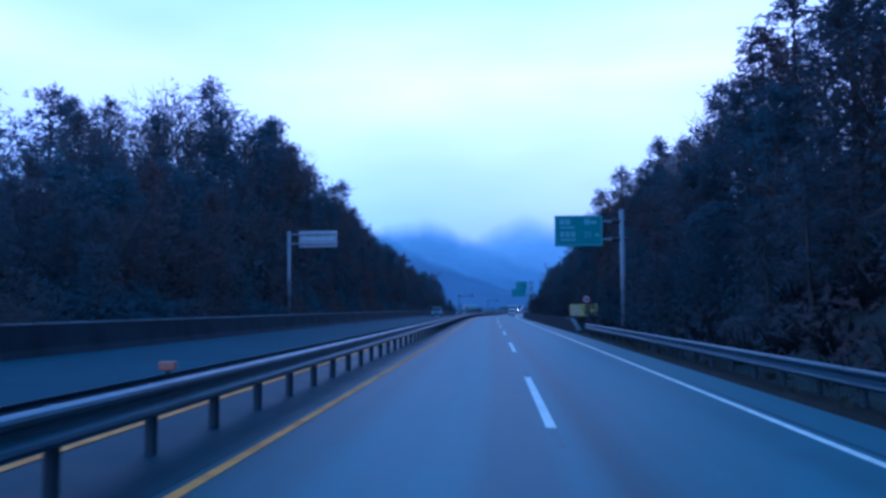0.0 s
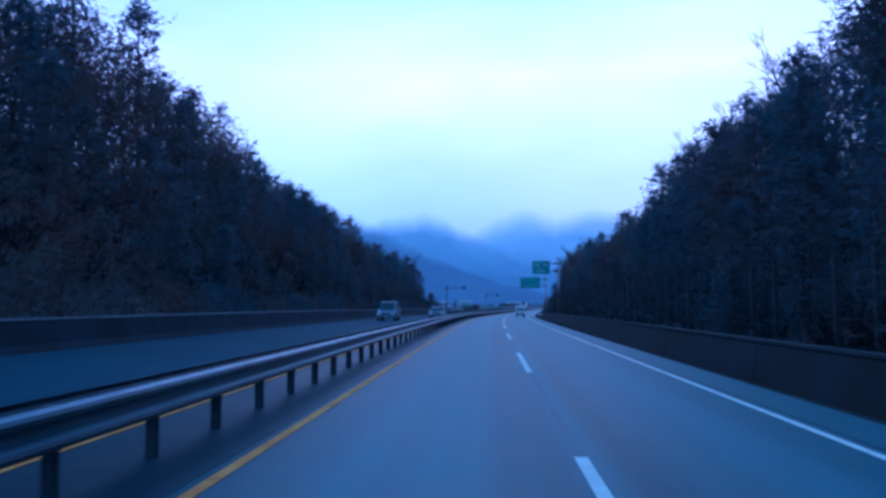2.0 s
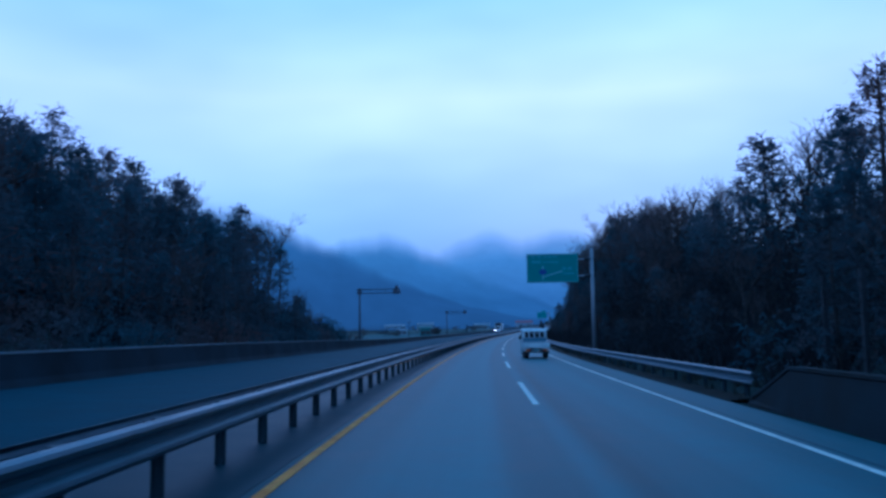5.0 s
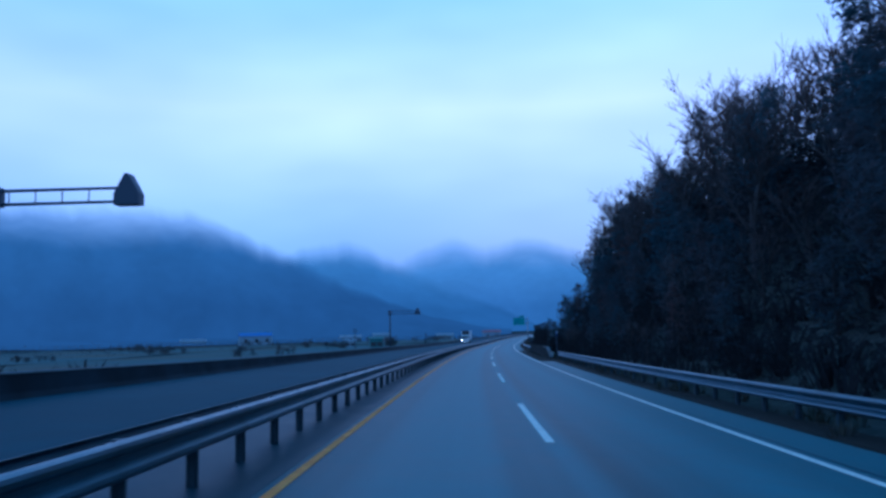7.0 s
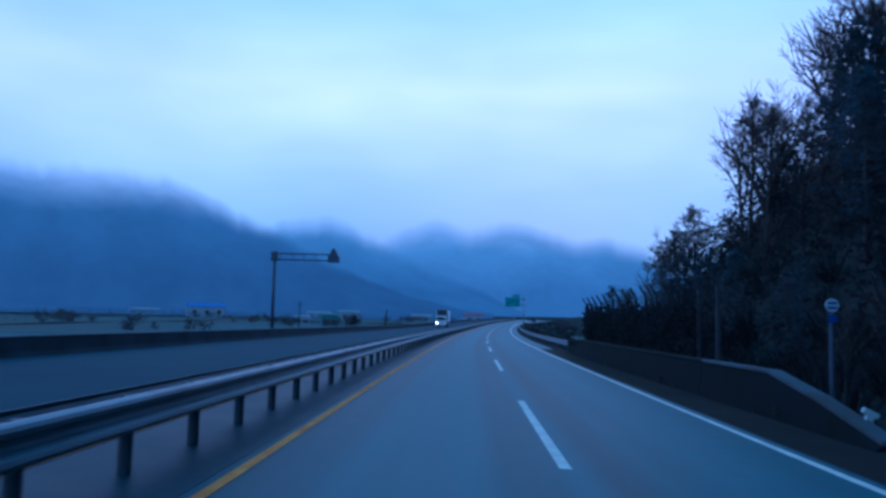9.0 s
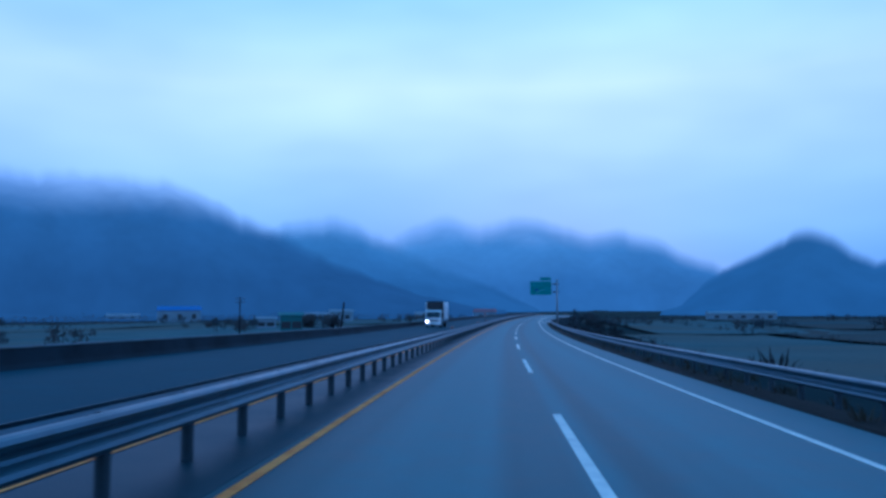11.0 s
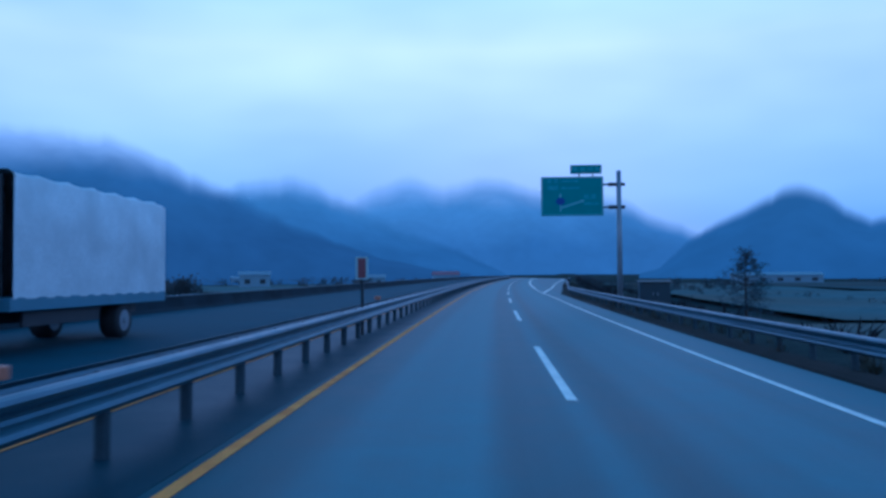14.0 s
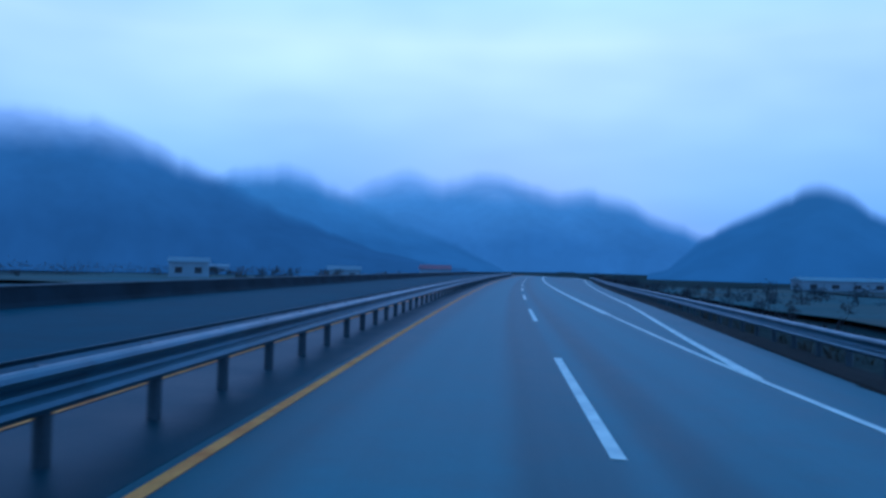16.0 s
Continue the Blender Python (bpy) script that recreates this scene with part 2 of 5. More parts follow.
def leafy(m, share=0.55):
    """Thin leaves and needles: part of the light passes through them."""
    n, l = m.node_tree.nodes, m.node_tree.links
    b, out = n["Principled BSDF"], n["Material Output"]
    tl, mx = n.new("ShaderNodeBsdfTranslucent"), n.new("ShaderNodeMixShader")
    l.new(b.inputs["Base Color"].links[0].from_socket, tl.inputs["Color"])
    b.inputs["Specular IOR Level"].default_value = 0.1
    mx.inputs[0].default_value = share
    l.new(b.outputs[0], mx.inputs[1])
    l.new(tl.outputs[0], mx.inputs[2])
    l.new(mx.outputs[0], out.inputs["Surface"])


M_WALL_SOILED = mat("soiled_concrete", (0.036, 0.040, 0.046), 0.85, var=0.3, scale=1.2, fine=40, bump=0.4, dist=0.008, stain=(0.036, 0.030, 0.028), stain_scale=0.5, per_piece=0.08, spec=0.12)
M_COPING_SOILED = mat("soiled_coping", (0.046, 0.050, 0.056), 0.85, var=0.3, scale=1.2, fine=40, stain=(0.040, 0.034, 0.032), stain_scale=0.9, spec=0.15)
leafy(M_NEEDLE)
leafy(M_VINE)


# ---------------------------------------------------------------- mesh helpers
def mesh_ob(name, verts, faces, material, parent=None, label="", smooth=False):
    me = bpy.data.meshes.new(name)
    me.from_pydata(verts, [], faces)
    me.update()
    me.materials.append(material)
    if smooth:
        me.polygons.foreach_set("use_smooth", [True] * len(me.polygons))
    ob = new(name, me)
    if parent:
        ob.parent = parent
    return tagged(ob, label)


def part(name, bm, material, parent, label="", m=None, smooth=False):
    """Links a bmesh as one mesh under a thing or a part."""
    me = bpy.data.meshes.new(name)
    bm.normal_update()
    bm.to_mesh(me)
    bm.free()
    me.materials.append(material)
    if smooth:
        me.polygons.foreach_set("use_smooth", [True] * len(me.polygons))
    ob = new(name, me)
    ob.parent = parent
    if m is not None:
        ob.matrix_basis = m
    return tagged(ob, label)


def thing(name, m, label, category, group="", kind=""):
    ob = new(name)
    ob.empty_display_size = 0.2
    ob.matrix_basis = m
    return tagged(ob, label, category, group, kind)


def box(x0, x1, y0, y1, z0, z1, bevel=0.0, bm=None):
    bm = bm or bmesh.new()
    r = bmesh.ops.create_cube(bm, size=1, matrix=Matrix.Translation(((x0 + x1) / 2, (y0 + y1) / 2, (z0 + z1) / 2)) @ Matrix.Diagonal((x1 - x0, y1 - y0, z1 - z0, 1)))
    if bevel:
        es = list({e for v in r["verts"] for e in v.link_edges})
        bmesh.ops.bevel(bm, geom=es, offset=bevel, segments=2, affect="EDGES", profile=0.6)
    return bm


def tube(a, b, r0, r1=None, seg=10, bm=None, caps=True):
    bm = bm or bmesh.new()
    a, b = Vector(a), Vector(b)
    d = b - a
    m = Matrix.Translation((a + b) / 2) @ d.to_track_quat("Z", "Y").to_matrix().to_4x4()
    bmesh.ops.create_cone(bm, cap_ends=caps, segments=seg, radius1=r0, radius2=r0 if r1 is None else r1, depth=d.length, matrix=m)
    return bm


def prism(poly, y0, y1, bm=None, axis="x"):
    """Extrudes a closed outline of (a, z) points; axis x: the outline lies across y (a is x); axis y: a is y and it spans x."""
    bm = bm or bmesh.new()
    if axis == "x":
        lo, hi = [bm.verts.new((p[0], y0, p[1])) for p in poly], [bm.verts.new((p[0], y1, p[1])) for p in poly]
    else:
        lo, hi = [bm.verts.new((y0, p[0], p[1])) for p in poly], [bm.verts.new((y1, p[0], p[1])) for p in poly]
    n = len(poly)
    for i in range(n):
        bm.faces.new((lo[i], lo[(i + 1) % n], hi[(i + 1) % n], hi[i]))
    bm.faces.new(lo[::-1])
    bm.faces.new(hi)
    bmesh.ops.recalc_face_normals(bm, faces=bm.faces)
    return bm


def sweep(name, outline, s0, s1, step, material, parent=None, label="", closed=False, smooth=False, rise=None, shift=None):
    """A cross-section of (u, z over the road plane) carried along the road; rise(s) stretches what stands over the plane, shift(s) moves it in u."""
    n = max(1, int(round((s1 - s0) / step)))
    verts, faces, k = [], [], len(outline)
    for i in range(n + 1):
        s = s0 + (s1 - s0) * i / n
        verts += [at(s, u + (shift(s) if shift else 0.0), z * (rise(s) if rise and z > 0 else 1.0)) for u, z in outline]
    for i in range(n):
        for j in range(k if closed else k - 1):
            a, b = i * k + j, i * k + (j + 1) % k
            faces.append((a, b, b + k, a + k))
    if closed:
        faces += [tuple(range(k))[::-1], tuple(range(n * k, n * k + k))]
    ob = mesh_ob(name, verts, faces, material, parent, label, smooth)
    if material is M_ASPHALT:
        uv = ob.data.uv_layers.new(name="road")
        flat = []
        for lp in ob.data.loops:
            i, j = divmod(lp.vertex_index, k)
            flat += [outline[j][0], s0 + (s1 - s0) * i / n]
        uv.data.foreach_set("uv", flat)
    return ob


# ---------------------------------------------------------------- ground
def ramp(x, a, b):
    t = max(0.0, min(1.0, (x - a) / (b - a)))
    return t * t * (3 - 2 * t)


def flare(s):
    """How far the exit lane has opened to the right."""
    d = max(0.0, s - 535.0)
    return 0.07 * d if d < 30 else min(9.0, 2.1 + 0.05 * (d - 30))


def left_hill(s):
    return (0.34 + 0.86 * ramp(s, 52, 84) - 0.2 * ramp(s, 100, 125)) * (1 - 0.45 * ramp(s, 150, 200)) * (1 - ramp(s, 252, 274))


def right_hill(s):
    return (1.0 + 0.2 * ramp(s, 272, 300) - (0.12 * ramp(s, 105, 140) + 0.26 * ramp(s, 168, 186)) * (1 - ramp(s, 240, 268))) * (1 - ramp(s, 350, 372))


def ground_z(s, u):
    """Height over the yellow line's level."""
    n = noise.fractal(Vector((s * 0.03, u * 0.05, 1.7)), 1.0, 2.0, 4)
    if -11.2 <= u <= 9.6:
        return -CF * u - (0.4 if u < 8.45 else 0.045 + 0.03 * n * (u > 8.6))
    if u < -11.2:
        d = -11.2 - u
        h = left_hill(s)
        hill = h * (11.5 * ramp(d, -4, 14) - 1.3) - 3.0 * ramp(d, 40, 140) * h
        vale = -3.2 * ramp(d, 1, 11) - 1.5 * ramp(d, 30, 300)
        z = 0.33 + (hill if h > 0.02 else 0) * min(1, h * 6) + vale * (1 - min(1, h * 3))
    else:
        d = u - 9.6 - flare(s)
        if d < 0:
            return -CF * u - 0.25
        h = right_hill(s)
        hill = h * 10.5 * ramp(d, 0.3, 15) - 2.5 * ramp(d, 40, 140) * h
        vale = -2.4 * ramp(d, 1.2, 9) - 1.5 * ramp(d, 30, 300)
        z = -0.3 + hill + vale * (1 - min(1, h * 3))
    return z + n * min(1.6, 0.05 + 0.08 * d) * (0.25 + 0.75 * min(1, h * 3))


def ground_at(s, u):
    return at(s, u, ground_z(s, u), plane=False)


us = [-3400, -1500, -700, -350, -180, -110, -80, -60, -50, -42, -36, -32, -29, -26, -23.5, -21, -19, -17, -15.5, -14.3, -13.2, -12.2, -11.3, -10.9, -6, -3, 3, 8.40, 8.46, 8.7, 9.0,
      9.3, 9.7, 10.2, 10.9, 11.8, 13, 14.5, 16, 18, 20, 22, 24, 27, 30, 34, 40, 50, 65, 90, 140, 250, 500, 1200, 3400]
gs = list(range(-250, -40, 15)) + list(range(-40, 600, 4)) + list(range(600, 900, 20)) + list(range(900, 3301, 120))
gv = [ground_at(s, u) for s in gs for u in us]
gf = [(i * len(us) + j, i * len(us) + j + 1, (i + 1) * len(us) + j + 1, (i + 1) * len(us) + j) for i in range(len(gs) - 1) for j in range(len(us) - 1)]
M_GROUND = mat("wooded_ground", (0.070, 0.070, 0.062), 0.95, var=0.5, scale=0.25, fine=4, bump=0.8, dist=0.1, stain=(0.034, 0.046, 0.048), stain_scale=0.02, spec=0.0)
ground = tagged(mesh_ob("ground", gv, gf, M_GROUND, smooth=True), "brown winter ground with leaf litter and dry fields", "ground", kind="structure")

# ---------------------------------------------------------------- road
road = tagged(sweep("road", [(-0.13, -0.3), (-0.13, 0), (1.8, 0), (3.6, 0), (5.4, 0), (7.2, 0), (8.5, 0), (8.52, -0.3)], -40, 1000, 4, M_ASPHALT), "wet grey asphalt dual carriageway", "road", kind="structure")
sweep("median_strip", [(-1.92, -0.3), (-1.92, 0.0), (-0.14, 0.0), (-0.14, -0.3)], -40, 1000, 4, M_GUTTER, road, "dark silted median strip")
sweep("other_carriageway", [(-10.9, -0.35), (-10.9, 0), (-6, 0), (-1.93, 0), (-1.93, -0.3)], -40, 1000, 4, M_ASPHALT_OLD, road, "darker wet asphalt of the other carriageway")
sweep("edge_line", [(-0.015, 0.004), (-0.015, 0.008), (0.115, 0.008), (0.115, 0.004)], -40, 1000, 4, M_YELLOW, road, "worn yellow median line")
sweep("edge_line", [(-2.10, 0.004), (-2.10, 0.008), (-1.95, 0.008), (-1.95, 0.004)], -40, 1000, 4, M_YELLOW, road, "worn yellow median line")
sweep("edge_line", [(7.08, 0.004), (7.08, 0.008), (7.22, 0.008), (7.22, 0.004)], -40, 1000, 4, M_WHITE, road, "white edge line", shift=lambda s: -0.3 * ramp(s, 522, 542))
for k in range(-1, 40):
    for u in (3.6,):
        sweep("lane_dash", [(u - 0.075, 0.004), (u - 0.075, 0.008), (u + 0.075, 0.008), (u + 0.075, 0.004)], 19.6 * k, 19.6 * k + 8.4, 2.1, M_WHITE, road)

for s0_, s1_ in ((-40, 66), (198, 315), (359, 532)):
    tagged(sweep("verge", [(8.58, -0.06), (8.66, 0.015), (9.0, 0.04), (9.5, 0.02), (9.9, -0.22)], s0_, s1_, 3, M_SOIL), "dark brown soil verge beside the asphalt", "verge", kind="structure")

M_SEAM = mat("paving_joint", (0.060, 0.130, 0.150), 0.55, var=0.5, scale=0.8, fine=30, bump=0.2, stain=(0.030, 0.100, 0.124), stain_scale=0.4, spec=0.2)
M_TAR = mat("tar_patch", (0.009, 0.046, 0.070), 0.52, var=0.4, scale=0.5, fine=60, bump=0.3, dist=0.004, stain=(0.011, 0.056, 0.084), stain_scale=0.25, spec=0.2)
for u, w, s0_, s1_, mt, lab in ((3.62, 0.055, 18, 132, M_SEAM, "pale paving joint between the lanes"), (7.42, 0.03, -20, 330, M_TAR, "dark tarred joint at the shoulder")):
    sweep("paving_joint", [(u - w, 0.001), (u - w, 0.003), (u + w, 0.003), (u + w, 0.001)], s0_, s1_, 4, mt, road, lab)

sweep("silt_strip", [(7.40, 0.002), (7.52, 0.006), (8.0, 0.010), (8.6, 0.014), (8.62, -0.1)], 306, 364, 4, M_SOIL, road, "dark silt washed over the shoulder")

# the exit lane opens to the right
ev, ef, lv, lf = [], [], [], []
exs = list(range(536, 1001, 8))
for i, s_ in enumerate(exs):
    f = flare(s_)
    ev += [at(s_, 8.48, 0.0), at(s_, 8.5 + f * 0.5, 0.002), at(s_, 8.52 + f, 0.0), at(s_, 8.54 + f, -0.5)]
    g = f - 0.3 * (1 - ramp(s_, 536, 572))
    lv += [at(s_, 7.04 + g, 0.016), at(s_, 7.26 + g, 0.016)]
for i in range(len(exs) - 1):
    ef += [(4 * i + j, 4 * i + j + 1, 4 * i + j + 5, 4 * i + j + 4) for j in range(3)]
    lf.append((2 * i, 2 * i + 1, 2 * i + 3, 2 * i + 2))
mesh_ob("exit_lane", ev, ef, M_ASPHALT_EXIT, road, "wet asphalt exit lane")
mesh_ob("edge_line", lv, lf, M_WHITE, road, "white exit edge line")
sweep("exit_line", [(6.66, 0.010), (6.66, 0.014), (6.98, 0.014), (6.98, 0.010)], 556, 1000, 4, M_WHITE, road, "broad white line along the exit lane")
tagged(sweep("verge", [(8.60, -0.10), (8.66, 0.015), (9.0, 0.04), (9.5, 0.02), (9.9, -0.3)], 532, 800, 3, M_SOIL, shift=flare), "dark brown soil verge beside the exit lane", "verge", kind="structure")

# ---------------------------------------------------------------- guardrails
BEAM = [(x, 0.946 * z) for x, z in [(0.03, 0.0), (0.06, 0.006), (0.095, 0.03), (0.108, 0.06), (0.095, 0.10), (0.028, 0.15), (0.02, 0.185), (0.028, 0.22), (0.095, 0.27), (0.108, 0.31), (0.095, 0.345), (0.06, 0.364), (0.03, 0.37)]]


def beam_mesh(length):
    verts = [(x, y, z) for y in (-0.02, length + 0.02) for x, z in BEAM] + [(x - 0.008, y, z) for y in (-0.02, length + 0.02) for x, z in BEAM]
    k = len(BEAM)
    faces = [(j, j + 1, k + j + 1, k + j) for j in range(k - 1)] + [(2 * k + j, 3 * k + j, 3 * k + j + 1, 2 * k + j + 1) for j in range(k - 1)]
    faces += [(0, k, 3 * k, 2 * k), (k - 1, 3 * k - 1, 4 * k - 1, 2 * k - 1)]
    me = bpy.data.meshes.new("beam")
    me.from_pydata(verts, [], faces)
    me.materials.append(M_STEEL)
    return me


def post_mesh(h):
    bm = tube((0, 0, -0.35), (0, 0, h), 0.07, seg=10)
    me = bpy.data.meshes.new("post")
    bm.to_mesh(me)
    bm.free()
    me.materials.append(M_POST)
    return me


def block_mesh():
    bm = box(-0.05, 0.05, -0.06, 0.06, 0, 0.2)
    me = bpy.data.meshes.new("block")
    bm.to_mesh(me)
    bm.free()
    me.materials.append(M_POST)
    return me


ME_BEAM, ME_BEAM_END, ME_POST, ME_POST_R, ME_BLOCK = beam_mesh(4.0), beam_mesh(1.2), post_mesh(0.775), post_mesh(0.66), block_mesh()


def child(name, me, parent, m):
    ob = new(name, me)
    ob.parent = parent
    ob.matrix_basis = m
    return ob


def guardrail(u0, s0, s1, base, posts, sides, label, post_step=2.0, first=1.05, opens=False):
    g = thing("guardrail", Matrix.Identity(4), label, "guardrail", kind="structure")
    n = int((s1 - s0) / 4.0)
    for i in range(n):
        s = s0 + 4 * i
        u = u0 + (flare(s) if opens else 0.0)
        yaw = -math.degrees(math.atan((flare(s + 4) - flare(s)) / 4)) if opens else 0.0
        for side in sides:
            m = place(s, u + 0.14 * side, base, yaw)
            if side < 0:
                m = m @ pose(0, 4, 0, 0, 0, 180)
            child("beam", ME_BEAM, g, m)
    for i in range(int((s1 - s0) / post_step) + 1):
        s = s0 + post_step * i + first
        u = u0 + (flare(s) if opens else 0.0)
        child("post", posts, g, place(s, u, 0))
        for side in sides:
            child("spacer", ME_BLOCK, g, place(s, u + 0.09 * side, base + 0.08))
    return g


# ---------------------------------------------------------------- low walls
def wall_rise(s):
    """The barrier wall is lower where the cutting ends."""
    return 1.16 - 0.44 * ramp(s, 215, 300)


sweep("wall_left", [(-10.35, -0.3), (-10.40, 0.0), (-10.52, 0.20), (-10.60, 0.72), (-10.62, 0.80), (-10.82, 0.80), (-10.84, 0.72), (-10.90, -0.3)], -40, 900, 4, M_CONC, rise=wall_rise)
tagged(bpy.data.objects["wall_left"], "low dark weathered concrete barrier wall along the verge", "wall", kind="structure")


# the lit upper edge of the wall is painted by this paler strip
sweep("coping", [(-10.58, 0.802), (-10.60, 0.85), (-10.84, 0.85), (-10.86, 0.802)], -40, 900, 4, M_CONC_TOP, bpy.data.objects["wall_left"], "coping, paler for the lit top edge", closed=True, rise=wall_rise)


def low_wall(s0, s1, face=M_CONC, top=M_CONC_TOP):
    w = thing("concrete_wall", Matrix.Identity(4), "low weathered concrete retaining wall with sloping end", "wall", kind="structure")
    n = int(round((s1 - s0) / 10.0))
    for i in range(n):
        a, b = s0 + (s1 - s0) * i / n + 0.02, s0 + (s1 - s0) * (i + 1) / n - 0.02
        ks = 4
        verts, faces = [], []
        for j in range(ks + 1):
            s = a + (b - a) * j / ks
            e = min(1.0, max(0.08, (s - s0) / 4.2))
            e = min(e, max(0.08, (s1 - s) / 2.0))
            for u, z in ((8.86, -0.4), (8.90, 0.0), (9.02, 0.90 * e), (9.30, 0.92 * e), (9.32, -0.4)):
                verts.append(at(s, u, z))
        for j in range(ks):
            for q in range(4):
                faces.append((j * 5 + q, j * 5 + q + 1, (j + 1) * 5 + q + 1, (j + 1) * 5 + q))
        faces += [(4, 3, 2, 1, 0), tuple(ks * 5 + q for q in range(5))]
        mesh_ob("wall_panel", verts, faces, face, w)
        cv, cf = [], []
        for j in range(ks + 1):
            s = a + (b - a) * j / ks
            e = min(1.0, max(0.08, (s - s0) / 4.2))
            e = min(e, max(0.08, (s1 - s) / 2.0))
            for u, z in ((8.99, 0.92 * e), (8.99, 0.92 * e + 0.07), (9.33, 0.92 * e + 0.07), (9.33, 0.92 * e)):
                cv.append(at(s, u, z + 0.003))
        for j in range(ks):
            for q in range(4):
                cf.append((j * 4 + q, j * 4 + (q + 1) % 4, (j + 1) * 4 + (q + 1) % 4, (j + 1) * 4 + q))
        cf += [(3, 2, 1, 0), (ks * 4, ks * 4 + 1, ks * 4 + 2, ks * 4 + 3)]
        mesh_ob("coping", cv, cf, M_CONC_TOP if i == 0 else top, w)
    return w


low_wall(67.5, 197.5, M_WALL_SOILED, M_COPING_SOILED)
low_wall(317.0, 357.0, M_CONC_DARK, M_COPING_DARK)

# ---------------------------------------------------------------- far hills
def haze(name, top, base, z0, z1, fade, edge):
    """Rain haze painted as blue emission with fold tones, turning transparent towards the clouded crest."""
    m = bpy.data.materials.new(name)
    m.use_nodes = True
    n, l = m.node_tree.nodes, m.node_tree.links
    n.clear()

    def math_node(op, a, b, c=None):
        k = n.new("ShaderNodeMath")
        k.operation = op
        for i, v in enumerate((a, b, c)):
            if v is None:
                continue
            if isinstance(v, (int, float)):
                k.inputs[i].default_value = v
            else:
                l.new(v, k.inputs[i])
        return k.outputs[0]

    def span(v, a, b, c=0.0, d=1.0):
        k = n.new("ShaderNodeMapRange")
        k.interpolation_type = "SMOOTHSTEP"
        for nm, x in (("From Min", a), ("From Max", b), ("To Min", c), ("To Max", d)):
            k.inputs[nm].default_value = x
        l.new(v, k.inputs["Value"])
        return k.outputs[0]

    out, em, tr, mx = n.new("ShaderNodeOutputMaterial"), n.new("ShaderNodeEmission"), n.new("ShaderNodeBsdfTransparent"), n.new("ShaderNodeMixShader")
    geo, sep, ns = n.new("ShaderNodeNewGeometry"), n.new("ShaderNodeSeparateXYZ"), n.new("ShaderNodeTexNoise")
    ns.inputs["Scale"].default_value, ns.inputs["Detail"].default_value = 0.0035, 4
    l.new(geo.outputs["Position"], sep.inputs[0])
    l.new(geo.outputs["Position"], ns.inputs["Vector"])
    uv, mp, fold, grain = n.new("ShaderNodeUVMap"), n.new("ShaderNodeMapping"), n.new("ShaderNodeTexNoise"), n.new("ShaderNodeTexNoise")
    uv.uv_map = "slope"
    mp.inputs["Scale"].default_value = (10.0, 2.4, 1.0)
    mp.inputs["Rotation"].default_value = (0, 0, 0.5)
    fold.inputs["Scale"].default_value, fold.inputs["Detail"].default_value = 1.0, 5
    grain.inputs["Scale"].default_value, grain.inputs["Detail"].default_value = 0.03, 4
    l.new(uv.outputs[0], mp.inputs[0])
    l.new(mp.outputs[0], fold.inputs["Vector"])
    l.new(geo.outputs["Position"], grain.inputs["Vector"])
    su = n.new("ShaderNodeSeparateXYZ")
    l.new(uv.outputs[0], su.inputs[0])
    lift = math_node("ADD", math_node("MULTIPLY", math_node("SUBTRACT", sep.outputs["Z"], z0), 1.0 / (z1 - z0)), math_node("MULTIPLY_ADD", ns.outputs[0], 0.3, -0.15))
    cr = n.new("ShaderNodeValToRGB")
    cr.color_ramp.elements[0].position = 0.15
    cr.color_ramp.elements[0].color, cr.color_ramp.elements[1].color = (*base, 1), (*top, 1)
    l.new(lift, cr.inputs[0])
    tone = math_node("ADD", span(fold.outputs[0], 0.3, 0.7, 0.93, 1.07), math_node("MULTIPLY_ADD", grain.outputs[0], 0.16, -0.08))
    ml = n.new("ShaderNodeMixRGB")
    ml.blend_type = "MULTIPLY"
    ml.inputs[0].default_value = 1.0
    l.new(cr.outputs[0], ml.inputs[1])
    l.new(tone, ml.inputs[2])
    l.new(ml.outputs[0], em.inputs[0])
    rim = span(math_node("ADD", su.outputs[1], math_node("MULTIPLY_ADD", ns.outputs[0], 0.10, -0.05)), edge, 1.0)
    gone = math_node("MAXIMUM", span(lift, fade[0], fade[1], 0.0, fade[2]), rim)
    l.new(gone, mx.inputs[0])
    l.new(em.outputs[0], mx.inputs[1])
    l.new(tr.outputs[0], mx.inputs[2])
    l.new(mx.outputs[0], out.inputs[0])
    return m


ORIGIN = at(520, 2.5, EYE)
OHEAD = head_at(520)


